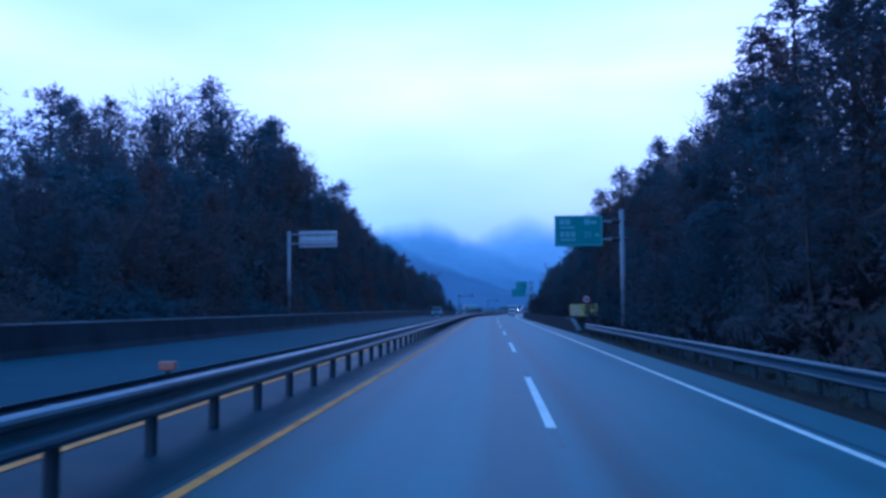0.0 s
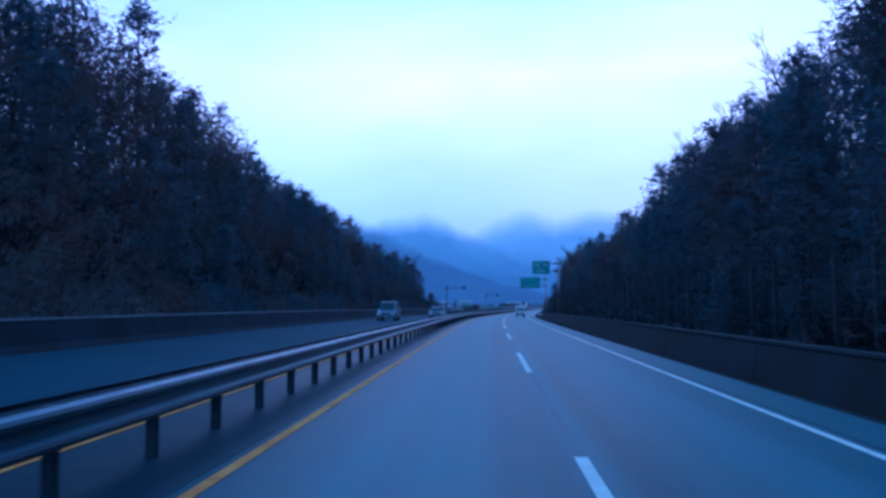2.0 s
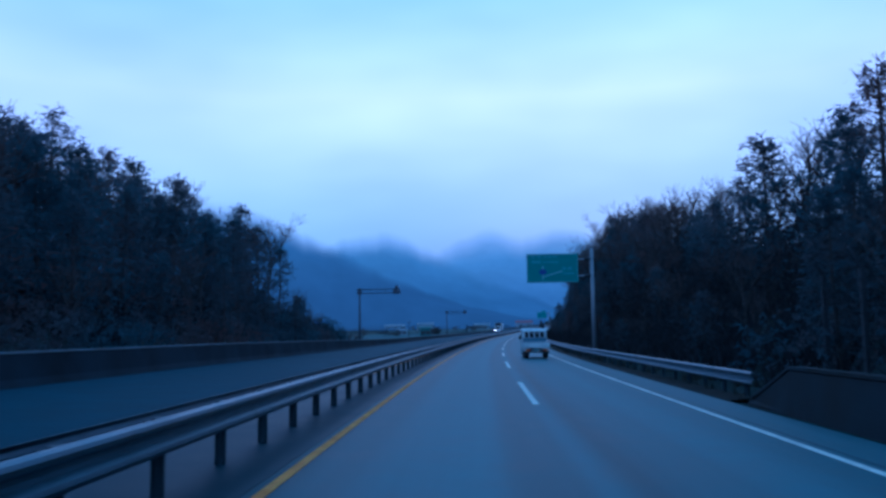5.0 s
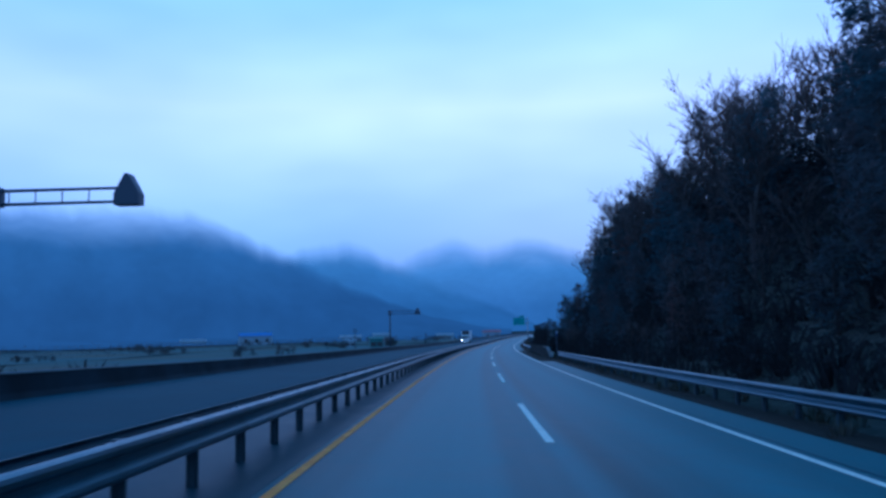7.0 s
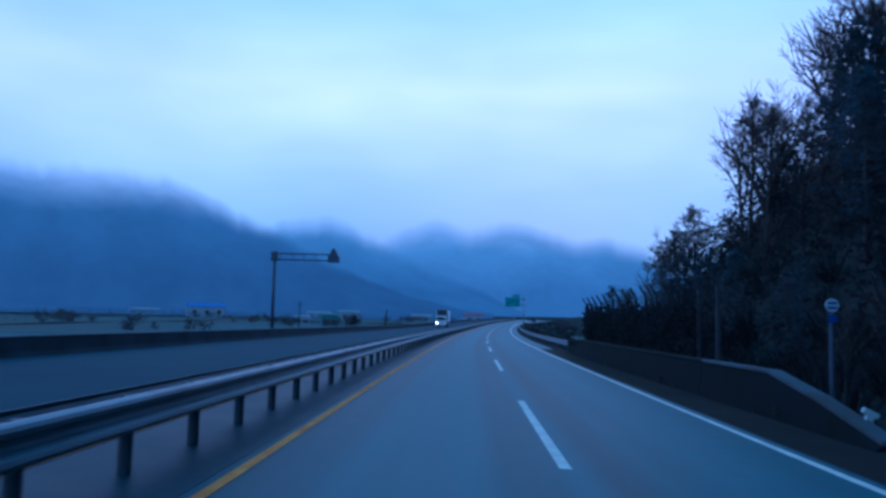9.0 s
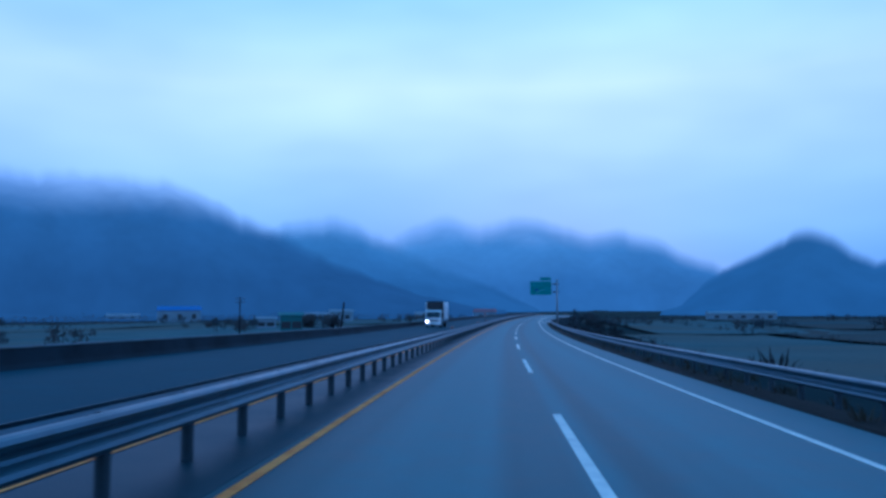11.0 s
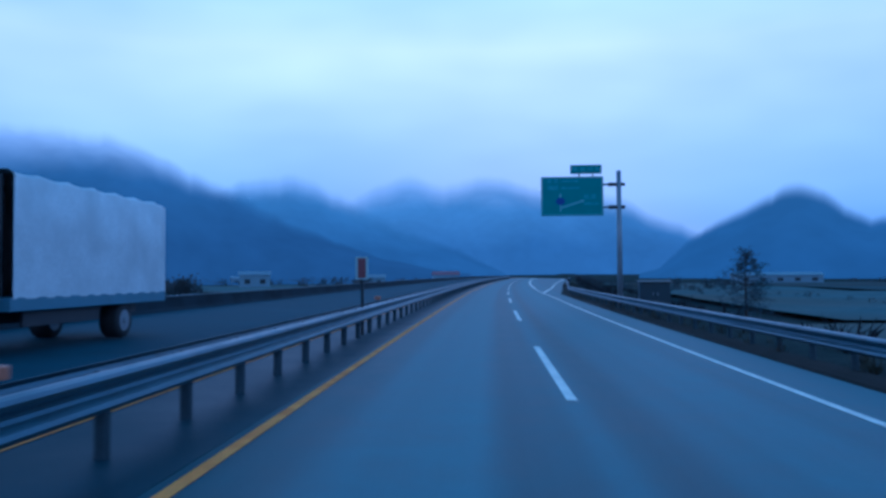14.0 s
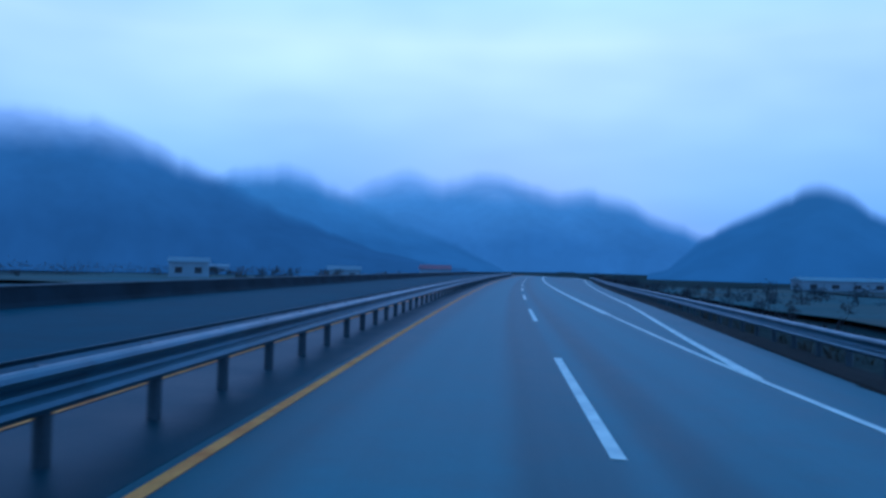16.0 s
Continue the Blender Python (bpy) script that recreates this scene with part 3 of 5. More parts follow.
def far_ridge(name, dist, crest, material, label, seed, depth=0.25, rough=0.004, foot=0.0):
    """A hill range round the valley: crest as (bearing, rise) in hundredths of the distance."""
    bx, bz = [c[0] / 100 for c in crest], [c[1] / 100 for c in crest]
    verts, faces, rows, n = [], [], 9, 200
    for i in range(n + 1):
        b = bx[0] + (bx[-1] - bx[0]) * i / n
        h = float(np.interp(b, bx, bz))
        h += rough * noise.fractal(Vector((b * 28, seed, 0)), 0.8, 2.0, 5) * min(1, h * 30)
        for j in range(rows):
            t = max(0, j - 1) / (rows - 2)
            r = dist * (1 + depth * t * t) * (1 + 0.03 * noise.noise(Vector((b * 9, t * 3, seed))))
            z = (h * dist * (1 + depth)) * t ** 0.9
            # the foot row spreads the glowing haze colour over the valley floor
            if foot:
                z += 10.0 * (1 - t)
                if j == 0:
                    r, z = r * foot, 9.2
            elif j == 0:
                z = -4.0
            a = OHEAD + math.atan(b)
            verts.append((ORIGIN.x + math.sin(a) * r, ORIGIN.y + math.cos(a) * r, ORIGIN.z - 14 + z + 14 * t))
    for i in range(n):
        for j in range(rows - 1):
            faces.append((i * rows + j, (i + 1) * rows + j, (i + 1) * rows + j + 1, i * rows + j + 1))
    ob = mesh_ob(name, verts, faces, material, smooth=True)
    lay = ob.data.uv_layers.new(name="slope")
    for lp in ob.data.loops:
        i, j = divmod(lp.vertex_index, rows)
        lay.data[lp.index].uv = (bx[0] + (bx[-1] - bx[0]) * i / n, max(0, j - 1) / (rows - 2))
    ob.visible_shadow = False
    return tagged(ob, label, "mountain", kind="structure")


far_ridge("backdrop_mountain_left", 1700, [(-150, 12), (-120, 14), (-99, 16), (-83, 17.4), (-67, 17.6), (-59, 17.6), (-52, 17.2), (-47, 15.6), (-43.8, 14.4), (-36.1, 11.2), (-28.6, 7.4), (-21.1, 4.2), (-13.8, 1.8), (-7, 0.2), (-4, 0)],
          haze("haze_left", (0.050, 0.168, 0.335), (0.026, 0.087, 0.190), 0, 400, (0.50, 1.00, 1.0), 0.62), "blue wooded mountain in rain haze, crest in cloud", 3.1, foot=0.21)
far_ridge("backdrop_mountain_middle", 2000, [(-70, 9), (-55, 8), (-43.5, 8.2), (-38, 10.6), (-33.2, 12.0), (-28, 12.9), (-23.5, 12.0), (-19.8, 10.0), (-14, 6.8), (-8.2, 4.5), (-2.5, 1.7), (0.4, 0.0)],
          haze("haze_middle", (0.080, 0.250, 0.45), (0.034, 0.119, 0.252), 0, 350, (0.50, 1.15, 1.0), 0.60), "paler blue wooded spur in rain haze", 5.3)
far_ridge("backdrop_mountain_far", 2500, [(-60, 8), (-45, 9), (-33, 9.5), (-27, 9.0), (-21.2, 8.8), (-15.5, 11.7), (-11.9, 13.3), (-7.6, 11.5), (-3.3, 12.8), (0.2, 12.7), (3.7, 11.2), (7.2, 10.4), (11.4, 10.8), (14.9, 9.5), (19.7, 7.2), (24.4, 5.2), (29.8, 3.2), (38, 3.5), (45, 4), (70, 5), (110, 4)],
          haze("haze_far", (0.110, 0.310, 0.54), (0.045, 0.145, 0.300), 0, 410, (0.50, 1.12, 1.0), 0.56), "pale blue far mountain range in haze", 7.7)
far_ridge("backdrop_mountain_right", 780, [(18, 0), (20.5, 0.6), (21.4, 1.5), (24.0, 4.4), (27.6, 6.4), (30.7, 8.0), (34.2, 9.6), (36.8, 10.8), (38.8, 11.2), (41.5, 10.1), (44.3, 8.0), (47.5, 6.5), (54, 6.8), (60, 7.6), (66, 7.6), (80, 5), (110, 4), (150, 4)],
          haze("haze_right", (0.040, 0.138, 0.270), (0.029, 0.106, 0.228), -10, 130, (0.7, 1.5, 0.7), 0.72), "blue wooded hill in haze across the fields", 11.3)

# ---------------------------------------------------------------- trees
def limb(verts, faces, a, b, r0, r1, seg=3):
    d = (b - a).normalized()
    x = d.orthogonal().normalized()
    y = d.cross(x)
    i = len(verts)
    for p, r in ((a, r0), (b, r1)):
        for k in range(seg):
            w = 2 * math.pi * k / seg
            verts.append(p + (x * math.cos(w) + y * math.sin(w)) * r)
    for k in range(seg):
        faces.append((i + k, i + (k + 1) % seg, i + seg + (k + 1) % seg, i + seg + k))


def pine_data(rng, height, spread, bare=0.25, clumps=150):
    """Trunk and limbs, and needle clumps, of a pine standing at the origin."""
    tv, tf, nv, nf = [], [], [], []
    lean = Vector((rng.uniform(-0.05, 0.05), rng.uniform(-0.05, 0.05), 1))
    n = 6
    pts = [lean * height * i / n + Vector((rng.uniform(-0.12, 0.12), rng.uniform(-0.12, 0.12), 0)) * (i > 0) for i in range(n + 1)]
    for i in range(n):
        limb(tv, tf, pts[i], pts[i + 1], 0.16 * (1 - i / n) + 0.025, 0.16 * (1 - (i + 1) / n) + 0.02, 6)
    for k in range(clumps):
        t = bare + (1 - bare) * (k / clumps) ** 0.85
        base = lean * height * t
        w = rng.uniform(0, 2 * math.pi)
        f_ = (t - bare) / (1 - bare)
        reach = spread * max(0.0, math.sin(math.pi * min(0.97, 0.12 + 0.86 * f_) ** 0.9)) ** 0.7 * rng.uniform(0.35, 1.1) + 0.15
        tip = base + Vector((math.cos(w) * reach, math.sin(w) * reach, reach * rng.uniform(-0.25, 0.3)))
        if k % 2 == 0:
            limb(tv, tf, base, tip, 0.035, 0.012, 3)
        for _ in range(8):
            f = rng.uniform(0.35, 1.08)
            c = base.lerp(tip, f) + Vector((rng.gauss(0, 0.24), rng.gauss(0, 0.24), rng.gauss(0, 0.2)))
            d = Vector((rng.gauss(0, 1), rng.gauss(0, 1), rng.gauss(0, 0.55))).normalized()
            e = d.orthogonal().normalized() * rng.uniform(0.07, 0.17)
            ln = rng.uniform(0.28, 0.62)
            g = Vector((rng.gauss(0, 0.5), rng.gauss(0, 0.5), rng.gauss(0, 0.4))) * ln
            i = len(nv)
            nv.extend([c - e, c - e * 0.1, c + d * ln, c + e * 0.2, c + e, c + d * ln * 0.8 + g])
            nf.extend([(i, i + 1, i + 2), (i + 3, i + 4, i + 5)])
    return tv, tf, nv, nf


def bare_data(rng, height, spread, levels=4):
    """A leafless broadleaf tree: trunk and limbs, and fine twigs."""
    tv, tf, nv, nf = [], [], [], []

    def grow(a, d, ln, r, lev):
        b = a + d * ln
        if lev < levels - 1:
            limb(tv, tf, a, b, r, r * 0.7, 5 if lev < 2 else 3)
        else:
            limb(nv, nf, a, b, max(0.018, r), 0.010, 3)
        if lev >= levels:
            return
        for k in range(rng.choice((3, 4)) if lev else 4):
            nd = (d + Vector((rng.gauss(0, 0.42), rng.gauss(0, 0.42), rng.uniform(-0.08, 0.35))) * (1.0 + 0.15 * lev)).normalized()
            grow(a.lerp(b, rng.uniform(0.55, 1.0)), nd, ln * rng.uniform(0.55, 0.82), r * 0.58, lev + 1)

    grow(Vector((0, 0, -0.2)), Vector((rng.uniform(-0.06, 0.06), rng.uniform(-0.06, 0.06), 1)).normalized(), height * 0.36, 0.13 * height / 9, 0)
    return tv, tf, nv, nf


RNG = random.Random(7)
PINES = [pine_data(RNG, 9.5, 2.3, 0.14, 110), pine_data(RNG, 10.8, 2.1, 0.24, 100), pine_data(RNG, 8.0, 2.5, 0.06, 105)]
BARES = [bare_data(RNG, 9.0, 2.5), bare_data(RNG, 10.5, 2.5), bare_data(RNG, 8.0, 2.5)]


def tree_thing(name, data, mats, label, category, group):
    t = thing(name, Matrix.Translation((0, 0, -400)), label, category, group)
    mesh_ob("trunk", data[0], data[1], mats[0], t, smooth=True)
    mesh_ob("crown", data[2], data[3], mats[1], t)
    return t


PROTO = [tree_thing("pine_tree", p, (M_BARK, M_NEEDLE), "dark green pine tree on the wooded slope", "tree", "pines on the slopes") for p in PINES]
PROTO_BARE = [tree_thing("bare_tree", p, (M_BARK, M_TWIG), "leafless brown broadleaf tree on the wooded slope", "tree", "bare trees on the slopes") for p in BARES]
USED = set()


def put_tree(kind, i, s, u, size, turn):
    proto = (PROTO if kind == "pine" else PROTO_BARE)[i]
    m = Matrix.Translation(ground_at(s, u) - Vector((0, 0, 0.15))) @ pose(0, 0, 0, 0, 0, turn)
    if proto.name not in USED:
        USED.add(proto.name)
        proto.matrix_basis = m @ Matrix.Diagonal((size, size, size, 1))
        proto.scale = (size, size, size)
        return proto
    ob = copy_thing(proto, m)
    ob.scale = (size, size, size * RNG.uniform(0.9, 1.1))
    return ob


def forest(name, spots, label):
    """Trees further up the slopes, in one piece."""
    for layer, material, nm in ((0, M_BARK, "trunks"), (2, None, "crowns")):
        for kind, mt in (("pine", M_NEEDLE), ("bare", M_TWIG)):
            vs, fs, off = [], [], 0
            for k, i, s, u, size, turn in spots:
                if k != kind:
                    continue
                d = (PINES if k == "pine" else BARES)[i]
                p = np.array([tuple(v) for v in d[layer]])
                c, sn = math.cos(turn), math.sin(turn)
                g = ground_at(s, u)
                q = np.stack([p[:, 0] * c - p[:, 1] * sn, p[:, 0] * sn + p[:, 1] * c, p[:, 2]], 1) * size + np.array(g) - np.array([0, 0, 0.15])
                vs.append(q)
                fs.extend([tuple(x + off for x in f) for f in d[layer + 1]])
                off += len(p)
            if vs:
                ob = mesh_ob(name, np.concatenate(vs).tolist(), fs, material or mt)
                tagged(ob, label + (" of pines" if kind == "pine" else " of bare broadleaf trees") + (", trunks and limbs" if layer == 0 else ", fine growth"), "forest", kind="stuff")


def in_clearing(s, u):
    """The bare patch in front of the roadside notice board."""
    return 74.5 < s < 81.5 and 9.0 < u < 13.4


CROWN_LEFT = ((20, 6.0), (47, 9.7), (52, 11.3), (57, 12.8), (66, 14.3), (75, 18.2), (82, 21.0), (93, 23.0), (104, 22.7), (113, 21.9), (120, 20.4), (135, 19.8), (150, 17.9), (165, 16.8), (205, 14.0), (250, 12.4))
CROWN_RIGHT = ((0, 19.0), (54, 18.5), (82, 17.8), (100, 17.9), (118, 17.0), (131, 16.2), (145, 15.2), (176, 13.4), (205, 12.8))


def tree_room(s, u):
    """How tall the growth stands at a place, for the rounded skyline of the two slopes."""
    line, foot = (CROWN_LEFT, 24.8) if u < 0 else (CROWN_RIGHT, 17.2)
    top = float(np.interp(s, [c[0] for c in line], [c[1] for c in line]))
    return 1.7 + (top - 1.7) * abs(u - 2.8) / foot - CF * u - ground_z(s, u)


front, back = [], []


def stand(s0, s1, step, rows, pines, sizes, near):
    s_ = s0
    while s_ < s1:
        for r, u_ in enumerate(rows):
            if RNG.random() < 0.08:
                continue
            k_ = "pine" if RNG.random() < pines(s_, r) else "bare"
            size_ = RNG.uniform(0.86, 1.12) * sizes(s_, r)
            spot = (k_, RNG.randrange(3), s_ + RNG.uniform(-1.8, 1.8), u_ + RNG.uniform(-1.3, 1.3), size_, RNG.uniform(0, 6.28))
            if not in_clearing(spot[2], spot[3]):
                (front if RNG.random() < near(r) else back).append(spot)
        s_ += step


stand(78, 124, 5.0, (-33.0, -37.0, -41.5), lambda s, r: 0.6, lambda s, r: 0.84, lambda r: 0)
stand(26, 248, 4.0, (-13.2, -15.6, -18.4, -21.6, -25.0, -29.0), lambda s, r: (0.8, 0.75, 0.7, 0.5, 0.3, 0.2)[r], lambda s, r: max(0.25, min((0.45, 0.7, 1.1, 1.35, 1.3, 1.2)[r], tree_room(s, (-13.2, -15.6, -18.4, -21.6, -25.0, -29.0)[r]) / 9.9)), lambda r: (0.7, 0.4, 0, 0, 0, 0)[r])
stand(0, 200, 4.0, (11.8, 14.0, 16.6, 19.4, 22.8, 27.0), lambda s, r: (0.75, 0.72, 0.68, 0.45, 0.25, 0.2)[r], lambda s, r: max(0.25, min((0.5, 0.7, 1.0, 1.2, 1.1, 1.0)[r], tree_room(s, (11.8, 14.0, 16.6, 19.4, 22.8, 27.0)[r]) / 9.9)), lambda r: (0.7, 0.4, 0, 0, 0, 0)[r])
stand(200, 365, 4.0, (12.6, 15.0, 17.6, 20.6, 24.5), lambda s, r: (0.5, 0.6, 0.45, 0.22, 0.15)[r], lambda s, r: (0.38, 0.6, 0.9, 0.98, 0.95)[r] * (0.90 if s < 225 else 0.80 if s < 248 else 0.98), lambda r: (0.7, 0.4, 0, 0, 0)[r])
for k, i, s_, u_, size, turn in front:
    put_tree(k, i, s_, u_, size, math.degrees(turn))
# leafless crowns along the crest of the cutting
BARES.append(bare_data(random.Random(31), 10.5, 2.5, 5))
CREST = random.Random(5)
for s0_, s1_, u0_, u1_, count_, size_ in ((84, 236, -27, -19, 23, 0.92), (24, 196, 17, 25, 26, 0.95), (248, 346, 16, 22, 22, 1.02)):
    for k in range(count_):
        back.append(("bare", 3, s0_ + (s1_ - s0_) * (k + CREST.random()) / count_, CREST.uniform(u0_, u1_), size_ * CREST.uniform(0.85, 1.15), CREST.uniform(0, 6.28)))
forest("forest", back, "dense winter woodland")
# trees that stand alone
PROTO_BARE.append(tree_thing("bare_tree", BARES[3], (M_BARK, M_TWIG), "spreading leafless tree at the end of the cutting", "tree", "bare trees on the slopes"))
put_tree("bare", 3, 259.0, -20.5, 1.1, 40)
put_tree("bare", 3, 256.0, -23.5, 0.95, 160)
put_tree("bare", 3, 353.0, 14.2, 0.66, 75)
put_tree("bare", 0, 262.0, -18.5, 0.55, 140)
put_tree("bare", 2, 257.0, -25.0, 0.95, 250)
put_tree("bare", 2, 354.0, 13.0, 0.68, 10)
put_tree("bare", 0, 357.5, 12.4, 0.52, 80)
put_tree("pine", 1, 360.0, 12.2, 0.40, 200)
put_tree("pine", 2, 490.5, 12.2, 0.40, 65)


def brush(name, spots, material, label, size=0.7, blades=26):
    """Dry scrub: bundles of bent blades and stems."""
    vs, fs = [], []
    for s_, u_ in spots:
        g = ground_at(s_, u_)
        k = RNG.uniform(0.6, 1.4) * size
        for _ in range(blades):
            w, r = RNG.uniform(0, 6.28), RNG.uniform(0, 0.5) * k
            a = g + Vector((math.cos(w) * r, math.sin(w) * r, -0.05))
            d = Vector((math.cos(w) * RNG.uniform(0.1, 0.9), math.sin(w) * RNG.uniform(0.1, 0.9), RNG.uniform(0.6, 1.3))) * k
            e = Vector((-math.sin(w), math.cos(w), 0)) * RNG.uniform(0.02, 0.06) * k
            i = len(vs)
            vs.extend([a - e, a + e, a + d * 0.6 + e * 0.8, a + d * 0.6 - e * 0.8, a + d + Vector((0, 0, -0.2 * k))])
            fs.extend([(i, i + 1, i + 2, i + 3), (i + 3, i + 2, i + 4)])
    return tagged(mesh_ob(name, vs, fs, material), label, "scrub", kind="stuff")


def leafage(name, s0, s1, u0, u1, count, height, material, label, size=1.0):
    """Thick growth: leaf and twig tufts over the slope, up to a height or (0) up to the skyline."""
    vs, fs = [], []
    for _ in range(count):
        s_, u_ = RNG.uniform(s0, s1), RNG.uniform(u0, u1)
        if in_clearing(s_, u_):
            continue
        if height:
            rise = RNG.random() * height * (0.55 + 0.45 * noise.noise(Vector((s_ * 0.35, u_ * 0.35, 9.0))))
        else:
            rise = RNG.random() ** 0.6 * min(13.0, max(1.5, tree_room(s_, u_))) * (0.86 + 0.22 * noise.noise(Vector((s_ * 0.45, u_ * 0.45, 9.0))))
        p = ground_at(s_, u_) + Vector((0, 0, rise))
        d = Vector((RNG.gauss(0, 1), RNG.gauss(0, 1), RNG.gauss(0, 0.8))).normalized() * RNG.uniform(0.2, 0.6) * size
        e = d.orthogonal().normalized() * RNG.uniform(0.08, 0.2) * size
        g = Vector((RNG.gauss(0, 0.5), RNG.gauss(0, 0.5), RNG.gauss(0, 0.4))) * d.length
        i = len(vs)
        vs.extend([p - e, p, p + d, p + e * 0.1, p + e, p + d * 0.7 + g])
        fs.extend([(i, i + 1, i + 2), (i + 3, i + 4, i + 5)])
    return tagged(mesh_ob(name, vs, fs, material), label, "undergrowth", kind="stuff")


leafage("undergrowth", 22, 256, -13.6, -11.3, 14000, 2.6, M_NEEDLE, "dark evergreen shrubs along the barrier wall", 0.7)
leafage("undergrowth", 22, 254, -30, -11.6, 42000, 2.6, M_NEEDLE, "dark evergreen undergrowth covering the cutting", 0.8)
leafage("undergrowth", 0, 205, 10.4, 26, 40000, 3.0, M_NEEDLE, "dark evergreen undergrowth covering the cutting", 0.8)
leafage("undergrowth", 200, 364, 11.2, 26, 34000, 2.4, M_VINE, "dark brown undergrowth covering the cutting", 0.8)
M_STRAW = mat("dry_grass", (0.060, 0.048, 0.034), 0.95, var=0.5, scale=0.8, fine=5, bump=0, stain=(0.05, 0.045, 0.025), stain_scale=0.3)
brush("roadside_grass", [(s_, u_ + flare(s_)) for s_, u_ in [(RNG.uniform(0, 620), RNG.choice((9.15, 9.6, 9.9, 10.4)) + RNG.uniform(-0.3, 0.3)) for _ in range(900)]], M_STRAW, "dry brown grass along the verge", 0.34, 16)
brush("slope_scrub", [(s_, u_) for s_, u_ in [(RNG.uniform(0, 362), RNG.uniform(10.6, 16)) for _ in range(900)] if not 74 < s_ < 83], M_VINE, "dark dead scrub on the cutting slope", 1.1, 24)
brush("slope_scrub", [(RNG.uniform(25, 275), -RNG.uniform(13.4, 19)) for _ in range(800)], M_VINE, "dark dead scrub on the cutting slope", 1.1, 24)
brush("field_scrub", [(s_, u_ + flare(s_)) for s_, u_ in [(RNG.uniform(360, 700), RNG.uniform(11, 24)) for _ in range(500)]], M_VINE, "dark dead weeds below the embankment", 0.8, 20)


def copse(name, spots, material, label, leaves=90):
    """Low trees and thickets far off: stems and uneven crowns of small tufts; spots are (s, u, height)."""
    vs, fs = [], []
    for s_, u_, h in spots:
        g = ground_at(s_, u_)
        for _ in range(3):
            limb(vs, fs, g + Vector((RNG.uniform(-0.2, 0.2) * h, RNG.uniform(-0.2, 0.2) * h, -0.2)), g + Vector((RNG.uniform(-0.25, 0.25) * h, RNG.uniform(-0.25, 0.25) * h, h * 0.9)), 0.03 * h, 0.008 * h)
        lobes = [(Vector((RNG.gauss(0, 0.24), RNG.gauss(0, 0.24), RNG.uniform(0.3, 0.75))) * h, RNG.uniform(0.16, 0.3) * h) for _ in range(6)]
        for _ in range(leaves):
            c, r = RNG.choice(lobes)
            q = g + c + Vector((RNG.gauss(0, 0.55), RNG.gauss(0, 0.55), RNG.gauss(0, 0.5))) * r
            d = Vector((RNG.gauss(0, 1), RNG.gauss(0, 1), RNG.gauss(0, 1))).normalized() * RNG.uniform(0.04, 0.10) * h
            e = d.orthogonal() * RNG.uniform(0.3, 0.6)
            i = len(vs)
            vs.extend([q - e, q + d, q + e, q - d * 0.6])
            fs.append((i, i + 1, i + 2, i + 3))
    return tagged(mesh_ob(name, vs, fs, material), label, "thicket", kind="stuff")


# thicket colour lifted as well, for the haze in front of it
M_THICKET = mat("far_thicket", (0.078, 0.096, 0.108), 0.95, var=0.4, scale=0.3, fine=3, bump=0, stain=(0.105, 0.086, 0.076), stain_scale=0.1, spec=0.1)
copse("hedge", [(s_, RNG.uniform(12.5, 17.5) + flare(s_), RNG.uniform(1.3, 2.7)) for s_ in [RNG.uniform(640, 790) for _ in range(70)]], M_THICKET, "dark leafless roadside thicket", 130)
copse("hedge", [(RNG.uniform(600, 760), RNG.uniform(22, 32) + flare(640), RNG.uniform(1.4, 2.8)) for _ in range(40)], M_THICKET, "dark leafless roadside thicket", 120)
copse("hedge", [(440 + 330 * k / 60 + RNG.uniform(-2, 2), 49 + RNG.uniform(-1.5, 1.5), RNG.uniform(0.8, 1.9)) for k in range(60)], M_THICKET, "dark leafless hedge between fields", 60)
copse("hedge", [(500 + 380 * k / 70 + RNG.uniform(-2, 2), 153 + RNG.uniform(-2, 2), RNG.uniform(1.0, 3.2)) for k in range(70)], M_THICKET, "dark leafless hedge between fields", 60)
copse("field_trees", [(s0_ + RNG.uniform(-7, 7), u0_ + RNG.uniform(-6, 6), RNG.uniform(2.2, 4.2)) for s0_, u0_ in ((560, 58), (575, 66), (590, 96), (610, 102), (640, 45), (520, 75), (700, 60), (720, 120)) for _ in range(4)], M_THICKET,
      "small dark trees among the fields", 130)
copse("valley_trees", [(s0_ + RNG.uniform(-14, 14), u0_ + RNG.uniform(-10, 10), RNG.uniform(2.2, 4.5)) for s0_, u0_ in ((470, -138), (505, -190), (540, -130), (585, -165), (610, -95), (650, -210), (690, -120), (730, -170), (780, -110),
      (820, -220), (860, -140), (900, -95), (700, -60), (790, -62), (880, -64), (560, -72), (480, -70)) for _ in range(6)], M_THICKET, "dark low trees across the valley", 130)
leafy(M_THICKET)
leafage("valley_trees", 520, 1100, -330, -120, 9000, 7.0, M_THICKET, "dark low woods across the valley", 1.6)
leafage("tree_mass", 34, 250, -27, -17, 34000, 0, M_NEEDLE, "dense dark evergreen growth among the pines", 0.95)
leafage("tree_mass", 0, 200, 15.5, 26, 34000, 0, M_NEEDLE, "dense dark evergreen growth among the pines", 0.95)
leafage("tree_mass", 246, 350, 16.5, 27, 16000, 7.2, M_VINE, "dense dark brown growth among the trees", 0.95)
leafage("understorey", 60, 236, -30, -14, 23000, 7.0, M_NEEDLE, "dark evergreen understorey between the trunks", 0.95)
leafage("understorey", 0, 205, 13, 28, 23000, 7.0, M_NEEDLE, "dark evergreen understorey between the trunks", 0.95)
